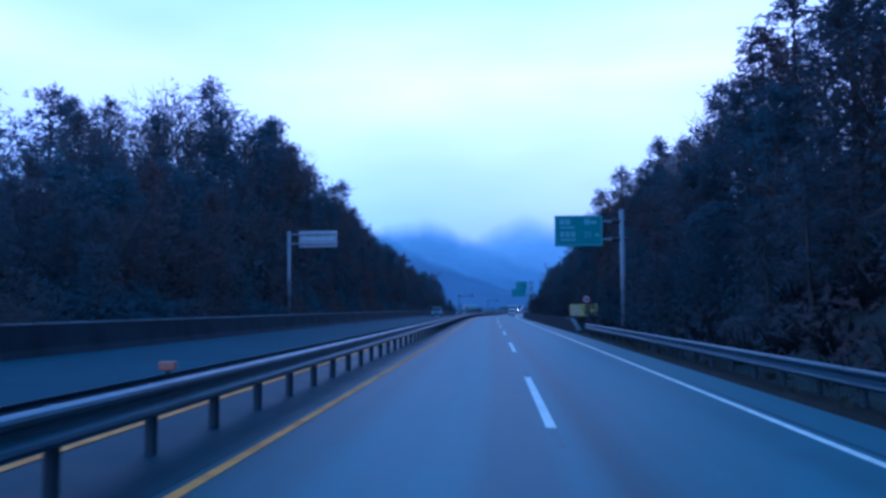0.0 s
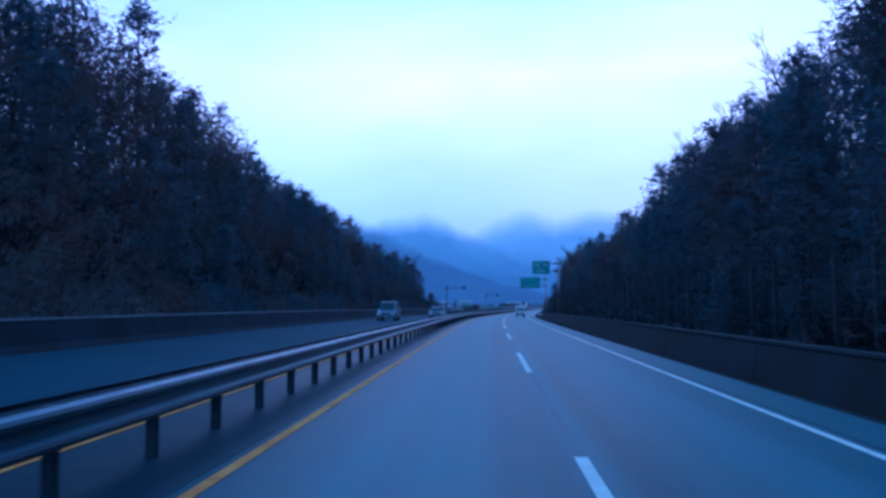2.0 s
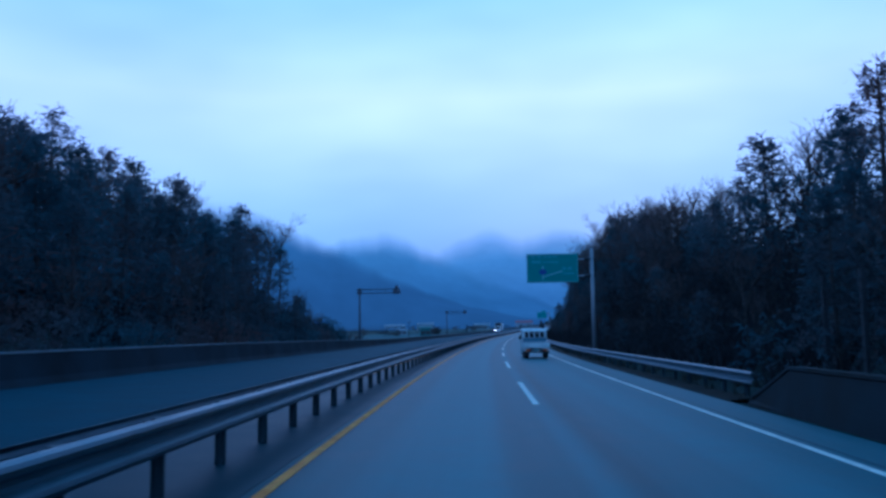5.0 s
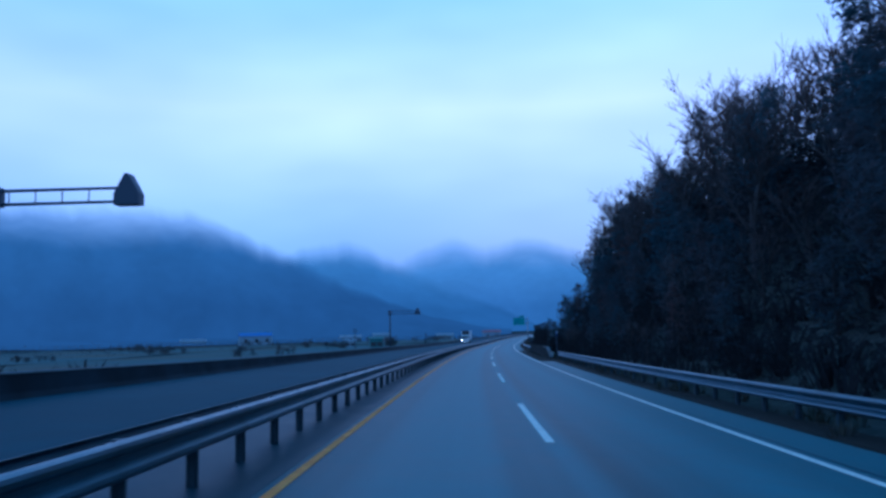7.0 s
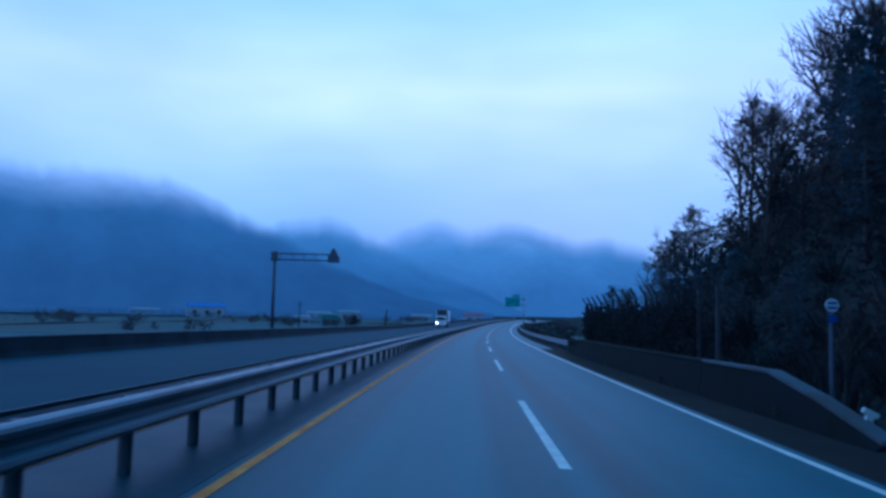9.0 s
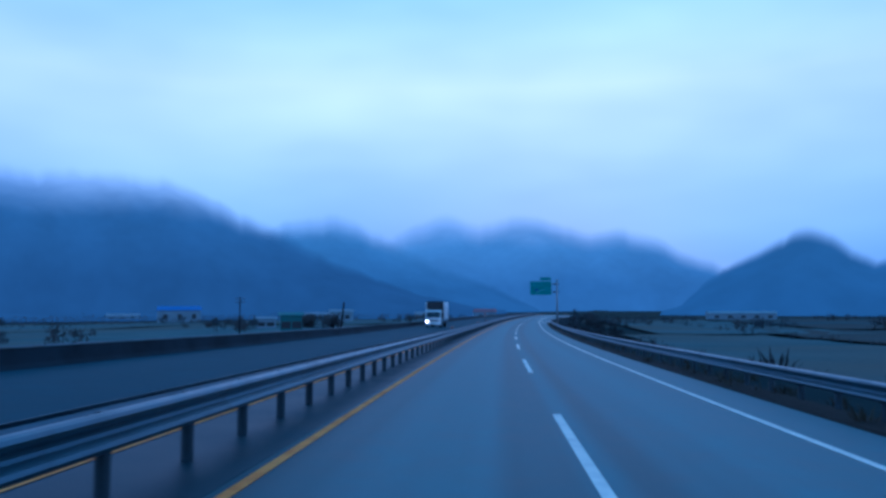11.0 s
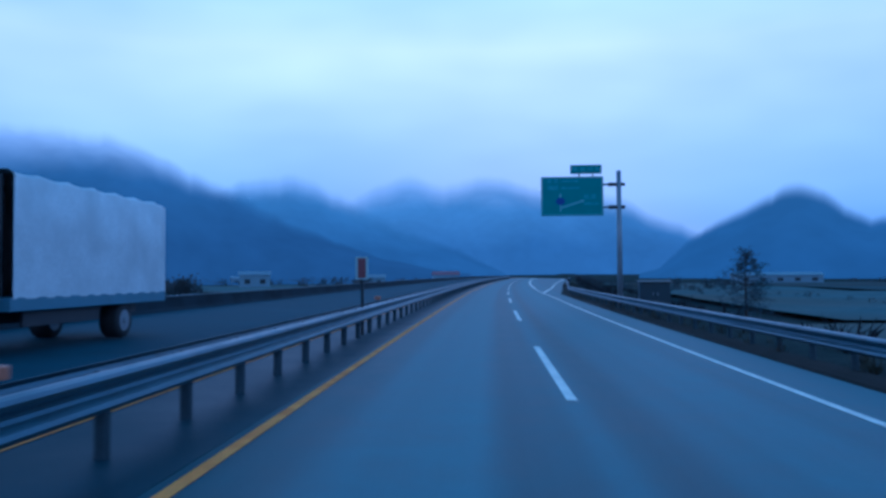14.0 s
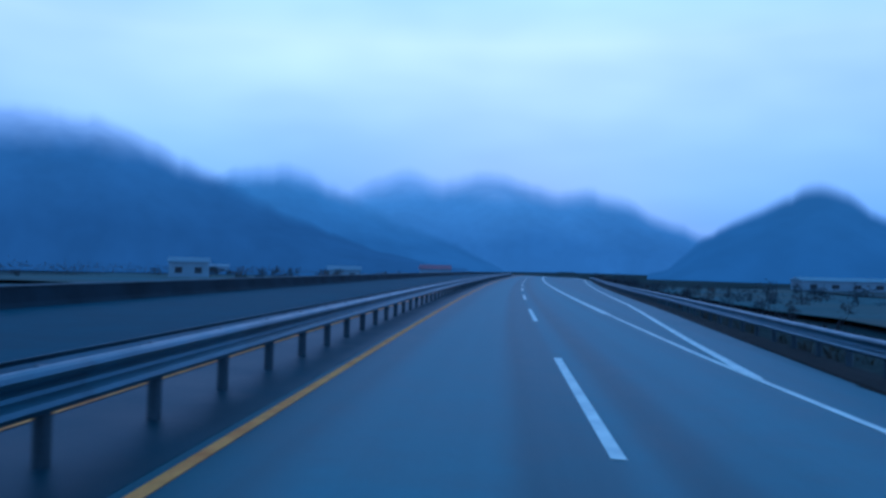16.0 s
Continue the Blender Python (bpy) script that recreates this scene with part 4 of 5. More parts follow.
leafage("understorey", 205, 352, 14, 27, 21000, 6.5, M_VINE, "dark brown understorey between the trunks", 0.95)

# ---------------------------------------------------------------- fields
# field colours are paled towards blue-grey to stand in for rain haze
M_FIELD = mat("haze_toned_stubble", (0.125, 0.165, 0.165), 0.8, var=0.3, scale=0.08, fine=2, bump=0.5, dist=0.05, stain=(0.155, 0.135, 0.115), stain_scale=0.02, spec=0.0)
M_PADDY = mat("haze_toned_paddy", (0.090, 0.110, 0.112), 0.62, var=0.3, scale=0.08, fine=2, bump=0.5, dist=0.05, stain=(0.115, 0.092, 0.080), stain_scale=0.03, spec=0.0)
for s0_, s1_, u0_, u1_, mt, lab in ((380, 520, 22, 48, M_FIELD, "pale haze-toned stubble field"), (380, 560, 52, 92, M_PADDY, "bare haze-toned paddy field"), (525, 760, 30, 70, M_FIELD, "pale haze-toned stubble field"),
                                   (420, 540, 96, 150, M_FIELD, "pale haze-toned stubble field"), (570, 860, 75, 150, M_PADDY, "bare haze-toned paddy field"), (400, 900, 155, 320, M_FIELD, "pale haze-toned stubble field"), (300, 640, -120, -30, M_FIELD, "haze-toned stubble field"), (300, 700, -300, -126, M_FIELD, "haze-toned stubble field"), (710, 1200, -300, -146, M_PADDY, "far haze-toned paddy field"), (300, 1200, -1200, -306, M_PADDY, "far haze-toned paddy field"), (660, 1000, -140, -40, M_FIELD, "pale haze-toned stubble field")):
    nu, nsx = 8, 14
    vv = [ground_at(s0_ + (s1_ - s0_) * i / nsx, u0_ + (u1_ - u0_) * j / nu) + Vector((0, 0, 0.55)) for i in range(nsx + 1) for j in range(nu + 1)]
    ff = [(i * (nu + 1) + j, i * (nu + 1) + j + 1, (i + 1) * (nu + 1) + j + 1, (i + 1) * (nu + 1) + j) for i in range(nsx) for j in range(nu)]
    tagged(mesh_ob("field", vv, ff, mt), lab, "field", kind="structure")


# ---------------------------------------------------------------- far buildings
def far_building(s_, u_, w, d, h, wall, roof, turn, label, category="building", roof_h=1.6):
    g = ground_at(s_, u_)
    b = thing("building", Matrix.Translation(g) @ pose(0, 0, 0, 0, 0, turn), label, category)
    part("wall", box(-w / 2, w / 2, -d / 2, d / 2, -1.5, h), wall, b)
    part("roof", prism([(-d / 2 - 0.5, h), (0, h + roof_h), (d / 2 + 0.5, h)], -w / 2 - 0.5, w / 2 + 0.5, axis="y"), roof, b)
    n = max(2, int(w / 6))
    for i in range(n):
        x = -w / 2 + w * (i + 0.5) / n
        win = part("window", box(x - 1.0, x + 1.0, -d / 2 - 0.06, -d / 2 + 0.02, h * 0.35, h * 0.7), M_DARK, b)
    return b


M_WALLP = mat("pale_wall", (0.20, 0.28, 0.32), 0.8, var=0.15, scale=0.3, fine=3)
M_BLUE_ROOF = mat("blue_roof", (0.03, 0.13, 0.38), 0.5, var=0.15, scale=0.3, fine=3)
M_GREY_ROOF = mat("grey_roof", (0.18, 0.22, 0.26), 0.6, var=0.15, scale=0.3, fine=3)
# roof red imitates the glow of a far red light
M_RED_ROOF = mat("red_glow_roof", (0.26, 0.09, 0.11), 0.6, var=0.15, scale=0.3, fine=3)
far_building(756, -188, 21, 11, 6.6, M_WALLP, M_BLUE_ROOF, 20, "long warehouse with a bright blue roof", "warehouse", 2.2)
far_building(900, -315, 22, 12, 5, M_WALLP, M_GREY_ROOF, 15, "pale low farm building")
far_building(960, -190, 20, 12, 5, M_WALLP, M_GREY_ROOF, 10, "pale low farm building")
far_building(747, -97, 11, 7, 5.0, M_WALLP, M_GREY_ROOF, 10, "pale two-storey house beyond the fields", "house", 1.4)
M_GREEN_WALL = mat("green_sheet_wall", (0.02, 0.13, 0.13), 0.6, var=0.2, scale=0.5, fine=6)
far_building(539, -47.5, 4.6, 4.0, 4.4, M_GREEN_WALL, M_GREEN_WALL, 12, "small green sheet-metal shed below the embankment", "shed", 0.7)
far_building(582, -69, 5.0, 4.0, 3.0, M_WALLP, M_GREY_ROOF, 8, "small pale farm hut with a grey roof", "hut", 0.7)
copse("grove", [(592 + RNG.uniform(-7, 7), -57 + RNG.uniform(-5, 5), RNG.uniform(3.6, 5.6)) for _ in range(16)], M_THICKET, "dark bushy grove below the embankment", 160)


def utility_pole(s_, u_, top, lean, arms, label):
    """A roadside pole; top is (s, u) of its head, height over the verge."""
    g = ground_at(s_, u_)
    t = thing("utility_pole", Matrix.Translation(g), label, "pole")
    head = Vector((lean[0], lean[1], top))
    part("shaft", tube(Vector((0, 0, -0.4)), head, 0.16, 0.11, 10), M_POLE_WOOD, t, smooth=True)
    part("cap", tube(head, head + Vector((0, 0, 0.08)), 0.13, 0.09, 10), M_DARK, t)
    for k, z in enumerate(arms):
        c = head + Vector((0, 0, -z))
        arm = part("cross_arm", box(c.x - 0.9, c.x + 0.9, c.y - 0.05, c.y + 0.05, c.z - 0.05, c.z + 0.05, 0.01), M_DARK, t)
        for x in (-0.8, -0.35, 0.35, 0.8):
            part("insulator", tube((c.x + x, c.y, c.z + 0.05), (c.x + x, c.y, c.z + 0.22), 0.05, 0.03, 8), M_GREY_ROOF, arm)
    return t


M_POLE_WOOD = mat("tarred_pole", (0.022, 0.024, 0.028), 0.85, var=0.3, scale=2, fine=25, bump=0.3, spec=0.15)
utility_pole(464.1, -18.2, 5.1, (0.55, 0.4), (), "dark leaning wooden pole beyond the barrier wall")
utility_pole(512.5, -49.0, 7.9, (0.1, 0.0), (0.25, 0.9), "dark utility pole with cross arms beyond the fields")
far_building(820, -70, 12, 8, 3.6, M_WALLP, M_GREY_ROOF, 5, "pale low farm building")
# building added to carry the far red glow as a roof colour
far_building(900, -48, 14, 8, 5.5, M_WALLP, M_RED_ROOF, 4, "added roadside building, red roof for a far red glow", "building", 2.0)
far_building(760, 92, 30, 8, 3.2, M_WALLP, M_WALLP, -6, "long white greenhouse among the fields", "greenhouse", 1.0)
far_building(860, 210, 34, 9, 3.4, M_WALLP, M_WALLP, -10, "long white greenhouse among the fields", "greenhouse", 1.0)


# ---------------------------------------------------------------- signs and poles
def bars(parent, y, items, material, label=""):
    for x0, x1, z0, z1 in items:
        part("lettering", box(x0, x1, y - 0.012, y, z0, z1), material, parent)


def big_sign(s_, u0, u1, z0, z1, pole_u, label, rows=(), arrow=False, top=None):
    """A green direction board on arms from a single roadside pole; x to the right, the face towards the traffic."""
    m = place(s_, 0, 0, upright=True, plane=False)
    t = thing("direction_sign", m, label, "road sign", "direction signs")
    gz = -CF * pole_u - 0.3
    part("pole", tube((pole_u, 0.25, gz), (pole_u, 0.25, z1 + 0.35), 0.17, 0.14, 14), M_POLE, t, "grey steel pole", smooth=True)
    part("base_plate", box(pole_u - 0.32, pole_u + 0.32, -0.07, 0.57, gz, gz + 0.1, 0.02), M_POLE, t)
    h = z1 - z0
    for f in (0.22, 0.80):
        part("arm", tube((pole_u + 0.25, 0.25, z0 + h * f), (u0 + 0.3, 0.12, z0 + h * f), 0.07, 0.055, 8), M_POLE, t)
        part("bracket", tube((pole_u - 0.62, 0.25, z0 + h * f), (pole_u + 0.36, 0.25, z0 + h * f), 0.12, 0.10, 10), M_DARK, t, "dark bolted clamp")
    b = part("board", box(u0, u1, -0.04, 0.04, z0, z1, 0.015), M_SIGN, t, "green reflective board")
    for x0, x1, a, c in ((u0 + 0.06, u1 - 0.06, z1 - 0.10, z1 - 0.06), (u0 + 0.06, u1 - 0.06, z0 + 0.06, z0 + 0.10), (u0 + 0.06, u0 + 0.10, z0 + 0.10, z1 - 0.10), (u1 - 0.10, u1 - 0.06, z0 + 0.10, z1 - 0.10)):
        part("border", box(x0, x1, -0.052, -0.04, a, c), M_LETTER, b)
    w = u1 - u0
    bars(b, -0.04, [(u0 + w * a, u0 + w * c, z0 + h * e, z0 + h * g) for a, c, e, g in rows], M_LETTER_FAINT if arrow else M_LETTER)
    for i in range(4):
        x = u0 + w * (i + 0.5) / 4
        part("rib", box(x - 0.04, x + 0.04, 0.04, 0.11, z0 + 0.1, z1 - 0.1), M_SIGN_BACK, b)
    if arrow:
        bm = box(u0 + w * 0.295, u0 + w * 0.325, -0.05, -0.041, z0 + h * 0.10, z0 + h * 0.52)
        part("arrow", bm, M_LETTER, b, "pale fork arrow")
        a, c = Vector((u0 + w * 0.31, 0, z0 + h * 0.20)), Vector((u0 + w * 0.65, 0, z0 + h * 0.37))
        d = (c - a).normalized()
        nrm = Vector((-d.z, 0, d.x)) * h * 0.028
        bm = prism([((a + nrm).x, (a + nrm).z), ((a - nrm).x, (a - nrm).z), ((c - nrm).x, (c - nrm).z), ((c + nrm).x, (c + nrm).z)], -0.054, -0.042)
        part("arrow", bm, M_LETTER, b, "pale exit arrow")
        bm = prism([((c - nrm * 2).x, (c - nrm * 2).z), ((c + d * 0.2).x, (c + d * 0.2).z), ((c + nrm * 2).x, (c + nrm * 2).z)], -0.056, -0.042)
        part("arrow_head", bm, M_LETTER, b)
        cx_, cz_ = u0 + w * 0.31, z0 + h * 0.37
        bm = prism([(cx_ + math.cos(q * math.pi / 8) * w * 0.075, cz_ + math.sin(q * math.pi / 8) * h * 0.095) for q in range(16)], -0.062, -0.042)
        part("route_badge", bm, M_SIGN_BLUE, b, "blue round route badge")
        bm = prism([(cx_ - w * 0.03, z0 + h * 0.5), (cx_, z0 + h * 0.60), (cx_ + w * 0.03, z0 + h * 0.5)], -0.056, -0.042)
        part("arrow_head", bm, M_LETTER, b)
    if top:
        x0, x1, a, c = top
        tb = part("top_board", box(x0, x1, -0.04, 0.04, a, c, 0.012), M_SIGN, t, "small green board above")
        ww, hh = x1 - x0, c - a
        bars(tb, -0.04, [(x0 + ww * p, x0 + ww * q, a + hh * 0.3, a + hh * 0.72) for p, q in ((0.06, 0.22), (0.32, 0.48), (0.56, 0.72), (0.80, 0.94))], M_LETTER_FAINT)
        for p in (0.28, 0.72):
            part("bracket", box(x0 + ww * p - 0.03, x0 + ww * p + 0.03, 0.0, 0.06, z1 - 0.2, a + 0.1), M_DARK, t)
    return t


EXIT_ROWS = ((0.10, 0.17, 0.84, 0.95), (0.21, 0.28, 0.84, 0.95), (0.32, 0.60, 0.86, 0.92), (0.10, 0.28, 0.66, 0.78), (0.32, 0.62, 0.68, 0.74), (0.69, 0.77, 0.42, 0.54), (0.80, 0.88, 0.42, 0.54), (0.69, 0.92, 0.27, 0.34))
big_sign(56.6, 6.60, 9.45, 5.26, 7.12, 10.65, "green distance sign with unreadable white lettering on a grey pole",
         ((0.10, 0.20, 0.70, 0.88), (0.22, 0.33, 0.70, 0.88), (0.10, 0.42, 0.58, 0.64), (0.11, 0.20, 0.30, 0.48), (0.23, 0.31, 0.30, 0.48), (0.34, 0.43, 0.30, 0.48), (0.11, 0.44, 0.18, 0.24), (0.62, 0.74, 0.70, 0.88), (0.76, 0.88, 0.72, 0.82), (0.84, 0.93, 0.32, 0.40)))
big_sign(184.0, 7.35, 9.65, 5.80, 7.55, 10.8, "green direction sign with unreadable lettering on a grey pole", ((0.12, 0.45, 0.62, 0.84), (0.12, 0.55, 0.40, 0.48), (0.60, 0.88, 0.62, 0.80), (0.2, 0.7, 0.16, 0.28)))
big_sign(240.8, 5.62, 9.65, 5.45, 7.72, 10.75, "green exit sign with a fork arrow and blue route badge", EXIT_ROWS, True)
big_sign(507.8, 5.45, 9.14, 5.15, 7.50, 10.1, "green exit sign with fork arrow and a small board above", EXIT_ROWS, True, (7.20, 9.06, 7.66, 8.20))

DIST_SIGN = [o for o in bpy.data.objects if o.name.startswith("direction_sign") and "distance" in o.get("label", "")][0]
DIST_BOARD = [o for o in DIST_SIGN.children if o.name.startswith("board")][0]
tc_ = bpy.data.curves.new("lettering", "FONT")
tc_.body, tc_.size, tc_.extrude = "23", 0.46, 0.006
tc_.materials.append(M_LETTER)
ob_ = new("lettering", tc_)
ob_.parent = DIST_BOARD
ob_.matrix_basis = pose(8.32, -0.05, 5.80, 90, 0, 0)

M_CABINET = mat("dark_green_cabinet", (0.016, 0.036, 0.046), 0.5, var=0.2, scale=2, fine=25, bump=0.05, stain=(0.020, 0.034, 0.040), stain_scale=1.5)
t = thing("equipment_cabinet", Matrix.Translation(ground_at(502.3, 11.0)) @ pose(0, 0, 0, 0, 0, -math.degrees(head_at(502.3))), "dark green roadside equipment cabinet behind the guardrail", "cabinet")
part("plinth", box(-0.85, 0.85, -0.40, 0.40, -0.6, 0.10, 0.02), M_CONC, t, "grey concrete plinth")
body = part("body", box(-0.78, 0.78, -0.34, 0.34, 0.10, 1.48, 0.02), M_CABINET, t)
for x0 in (-0.74, 0.02):
    door = part("door", box(x0, x0 + 0.72, -0.365, -0.34, 0.16, 1.42, 0.006), M_CABINET, body)
    part("handle", box(x0 + (0.60 if x0 < 0 else 0.08), x0 + (0.64 if x0 < 0 else 0.12), -0.39, -0.365, 0.80, 1.0, 0.005), M_POLE, door)
part("roof", prism([(-0.42, 1.48), (-0.42, 1.53), (0.0, 1.60), (0.42, 1.53), (0.42, 1.48)], -0.84, 0.84, axis="y"), M_CABINET, t)

# the back of the sign for the other carriageway
m = place(65.8, 0, 0, upright=True, plane=False)
t = thing("direction_sign", m, "grey back of a sign board facing the other carriageway", "road sign", "direction signs")
part("pole", tube((-11.95, 0, -0.2), (-11.95, 0, 7.3), 0.14, 0.12, 14), M_POLE, t, smooth=True)
b = part("board", box(-11.2, -8.4, -0.04, 0.04, 6.10, 7.30, 0.015), M_SIGN_BACK, t, "plain grey metal back")
for z in (6.35, 7.05):
    part("arm", tube((-12.1, -0.1, z), (-8.5, -0.1, z), 0.06, 0.05, 8), M_POLE, t)
for x in (-10.8, -10.1, -9.4, -8.8):
    part("rib", box(x - 0.03, x + 0.03, -0.09, -0.04, 6.15, 7.25), M_SIGN_WHITE, b)
part("rib", box(-11.0, -8.6, -0.10, -0.05, 6.60, 6.80), M_SIGN_WHITE, b, "pale stiffening rail")


def gantry(s_, u0, u1, z, label):
    t = thing("camera_gantry", place(s_, 0, 0, upright=True, plane=False), label, "gantry", "camera gantries")
    part("pole", tube((u0, 0, -0.2), (u0, 0, z + 0.15), 0.13, 0.11, 12), M_GANTRY, t, smooth=True)
    part("base_plate", box(u0 - 0.25, u0 + 0.25, -0.25, 0.25, -0.2, 0.35, 0.03), M_POLE, t)
    for dz in (0.0, -0.42):
        part("arm", tube((u0 - 0.3, 0, z + dz), (u1, 0, z + dz), 0.055, 0.045, 8), M_GANTRY, t)
    n = 5
    for i in range(n):
        x = u0 + (u1 - u0) * (i + 0.5) / n
        part("strut", tube((x, 0, z), (x, 0, z - 0.42), 0.02, seg=6), M_GANTRY, t)
    part("joint_box", box(u0 - 0.22, u0 + 0.22, -0.16, 0.16, z - 0.5, z + 0.1, 0.04), M_GANTRY, t)
    cam_ = part("camera_housing", prism([(u1 - 0.38, z - 0.55), (u1 + 0.38, z - 0.55), (u1 + 0.38, z - 0.2), (u1 + 0.06, z + 0.4), (u1 - 0.06, z + 0.4), (u1 - 0.38, z - 0.2)], -0.25, 0.2), M_GANTRY, t, "dark pointed housing")
    part("lens", tube((u1, 0.2, z - 0.3), (u1, 0.32, z - 0.3), 0.09, seg=12), M_GANTRY, cam_)
    return t


gantry(264.9, -12.1, -7.95, 6.50, "dark traffic camera gantry over the other carriageway")
gantry(358.5, -11.3, -7.2, 6.00, "dark traffic camera gantry over the other carriageway")

M_RED = mat("sign_red", (0.55, 0.03, 0.03), 0.5, var=0.1, bump=0)


def disc(r, y0, y1, z, material, name, parent, label="", seg=24):
    return part(name, tube((0, y0, z), (0, y1, z), r, seg=seg), material, parent, label)


t = thing("speed_sign", place(68.7, 9.85, 0, upright=True), "round white road sign with red ring on a post", "road sign")
gz = 2.2 + CF * 9.85
part("post", tube((0, 0.05, -0.2), (0, 0.05, gz + 0.3), 0.04, seg=10), M_GANTRY, t)
disc(0.30, -0.02, 0.0, gz, M_RED, "ring", t, "red ring")
disc(0.22, -0.032, -0.02, gz, M_SIGN_WHITE, "face", t, "white face")
part("lettering", box(-0.11, 0.11, -0.04, -0.032, gz - 0.08, gz + 0.08), M_DARK, t)
t = thing("marker_post", place(321.0, 10.0, 0, upright=True), "round white and blue marker on a grey post", "road marker")
gz = 2.17 + CF * 10
part("post", tube((0, 0.05, -0.2), (0, 0.05, gz + 0.1), 0.05, seg=10), M_GANTRY, t)
disc(0.14, -0.02, 0.02, gz, M_SIGN_WHITE, "face", t, "white reflective disc")
for k in (-0.08, 0.02):
    part("stripe", box(-0.10, 0.10, -0.028, -0.02, gz + k, gz + k + 0.05), M_SIGN_BLUE, t, m=None)
part("shield", box(-0.09, 0.09, -0.03, 0.0, gz - 0.36, gz - 0.20, 0.02), M_SIGN_BLUE, t, "small blue plate")
t = thing("reflector_post", place(318.2, 9.2, 0, upright=True) @ pose(0, 0, 0, 0, 24, 0), "small white leaning reflector post at the wall's end", "road marker")
part("post", box(-0.07, 0.07, -0.05, 0.05, -0.1, 0.5, 0.02), M_SIGN_WHITE, t)
part("cap", box(-0.16, 0.12, -0.06, 0.06, 0.46, 0.56, 0.02), M_SIGN_WHITE, t)

# banner on the low wall
M_BANNER = mat("banner_yellow", (0.74, 0.56, 0.13), 0.7, var=0.15, scale=2, fine=20, bump=0.05)
M_BANNER_P = mat("banner_pale", (0.56, 0.46, 0.34), 0.7, var=0.15, scale=2, fine=20, bump=0.05)
M_BANNER_G = mat("banner_green", (0.25, 0.40, 0.10), 0.7, var=0.15, scale=2, fine=20, bump=0.05)
t = thing("banner", place(80.65, 9.8, 0, upright=True, plane=False), "yellow roadside notice board with unreadable print above the wall", "notice board")
b = part("sheet", box(0.0, 2.45, -0.02, 0.0, 0.84, 1.86), M_BANNER, t, "yellow sheet")
part("panel", box(0.05, 0.95, -0.032, -0.02, 0.90, 1.80), M_BANNER_P, b, "pale buff panel")
part("panel", box(1.25, 1.85, -0.032, -0.02, 0.90, 1.26), M_BANNER_G, b, "green block")
part("panel", box(1.45, 1.85, -0.032, -0.02, 1.52, 1.74), M_BANNER_G, b, "green block")
part("badge", box(1.98, 2.14, -0.034, -0.02, 1.52, 1.76, 0.005), M_SIGN_BLUE, b, "blue badge")
for x0, x1, z0, z1 in ((0.18, 0.82, 1.50, 1.64), (0.18, 0.75, 1.22, 1.32), (1.02, 1.38, 1.55, 1.66), (1.98, 2.36, 1.02, 1.14)):
    part("lettering", box(x0, x1, -0.042, -0.03, z0, z1), M_BANNER, b)
for x in (0.15, 1.2, 2.3):
    part("post", tube((x, 0.05, -0.5), (x, 0.05, 1.95), 0.035, seg=8), M_FENCE, t)

# ---------------------------------------------------------------- rockfall fences
ME_RPOST = bpy.data.meshes.new("fence_post")
bm = box(-0.05, 0.05, -0.06, 0.06, -0.6, 2.9)
tube((0, 0, 2.9), (-0.28, 0, 3.35), 0.05, 0.045, 6, bm)
bm.to_mesh(ME_RPOST)
bm.free()
ME_RPOST.materials.append(M_FENCE)


def rock_fence(s0, s1, label, u=9.75):
    f = thing("rockfall_fence", Matrix.Identity(4), label, "fence", kind="structure")
    n = int((s1 - s0) / 2.0)
    for i in range(n + 1):
        child("post", ME_RPOST, f, place(s0 + 2 * i, u, 0.25, upright=True))
    for k in range(9):
        z = 1.15 + 0.25 * k
        sweep("cable", [(u - 0.075, z), (u - 0.065, z + 0.017), (u - 0.055, z)], s0, s0 + 2 * n, 4, M_VINE, f, closed=True)
    vs, fs = [], []
    step = 0.3
    for i in range(int((s1 - s0) / step)):
        for sg in (1, -1):
            a = at(s0 + i * step, u - 0.05, 1.05 if sg > 0 else 3.2)
            b_ = at(s0 + i * step + 2.15, u - 0.05, 3.2 if sg > 0 else 1.05)
            if s0 + i * step + 2.15 > s0 + 2 * n:
                continue
            j = len(vs)
            vs.extend([a, b_, b_ + Vector((0, 0, 0.022)), a + Vector((0, 0, 0.022))])
            fs.append((j, j + 1, j + 2, j + 3))
    tagged(mesh_ob("net", vs, fs, M_VINE, f), "dark woven wire net", kind="stuff")
    return f


rock_fence(83, 197, "tall rockfall fence of grey posts and dark wire net behind the low wall", 10.7)
rock_fence(328, 356, "tall rockfall fence overgrown with dark vines")
vs, fs = [], []
for _ in range(7000):
    s_ = RNG.uniform(330, 356.2)
    top = 2.5 + 0.75 * noise.noise(Vector((s_ * 0.3, 0, 4))) + (0.3 if s_ > 352 else 0)
    z = RNG.uniform(0.6, 1.0) ** 1 * RNG.uniform(0.25, 1.0) * top + 0.5
    c = at(s_, 9.72 + RNG.gauss(0, 0.12), min(z, top + 0.6))
    d = Vector((RNG.gauss(0, 1), RNG.gauss(0, 1), RNG.gauss(0, 1))).normalized() * RNG.uniform(0.12, 0.3)
    e = d.orthogonal().normalized() * RNG.uniform(0.06, 0.14)
    i = len(vs)
    vs.extend([c - e, c + d * 0.5 - e * 0.2, c + d, c + e])
    fs.append((i, i + 1, i + 2, i + 3))
tagged(mesh_ob("vines", vs, fs, M_VINE), "dense dark dead vines over the rockfall fence", "vines", kind="stuff")

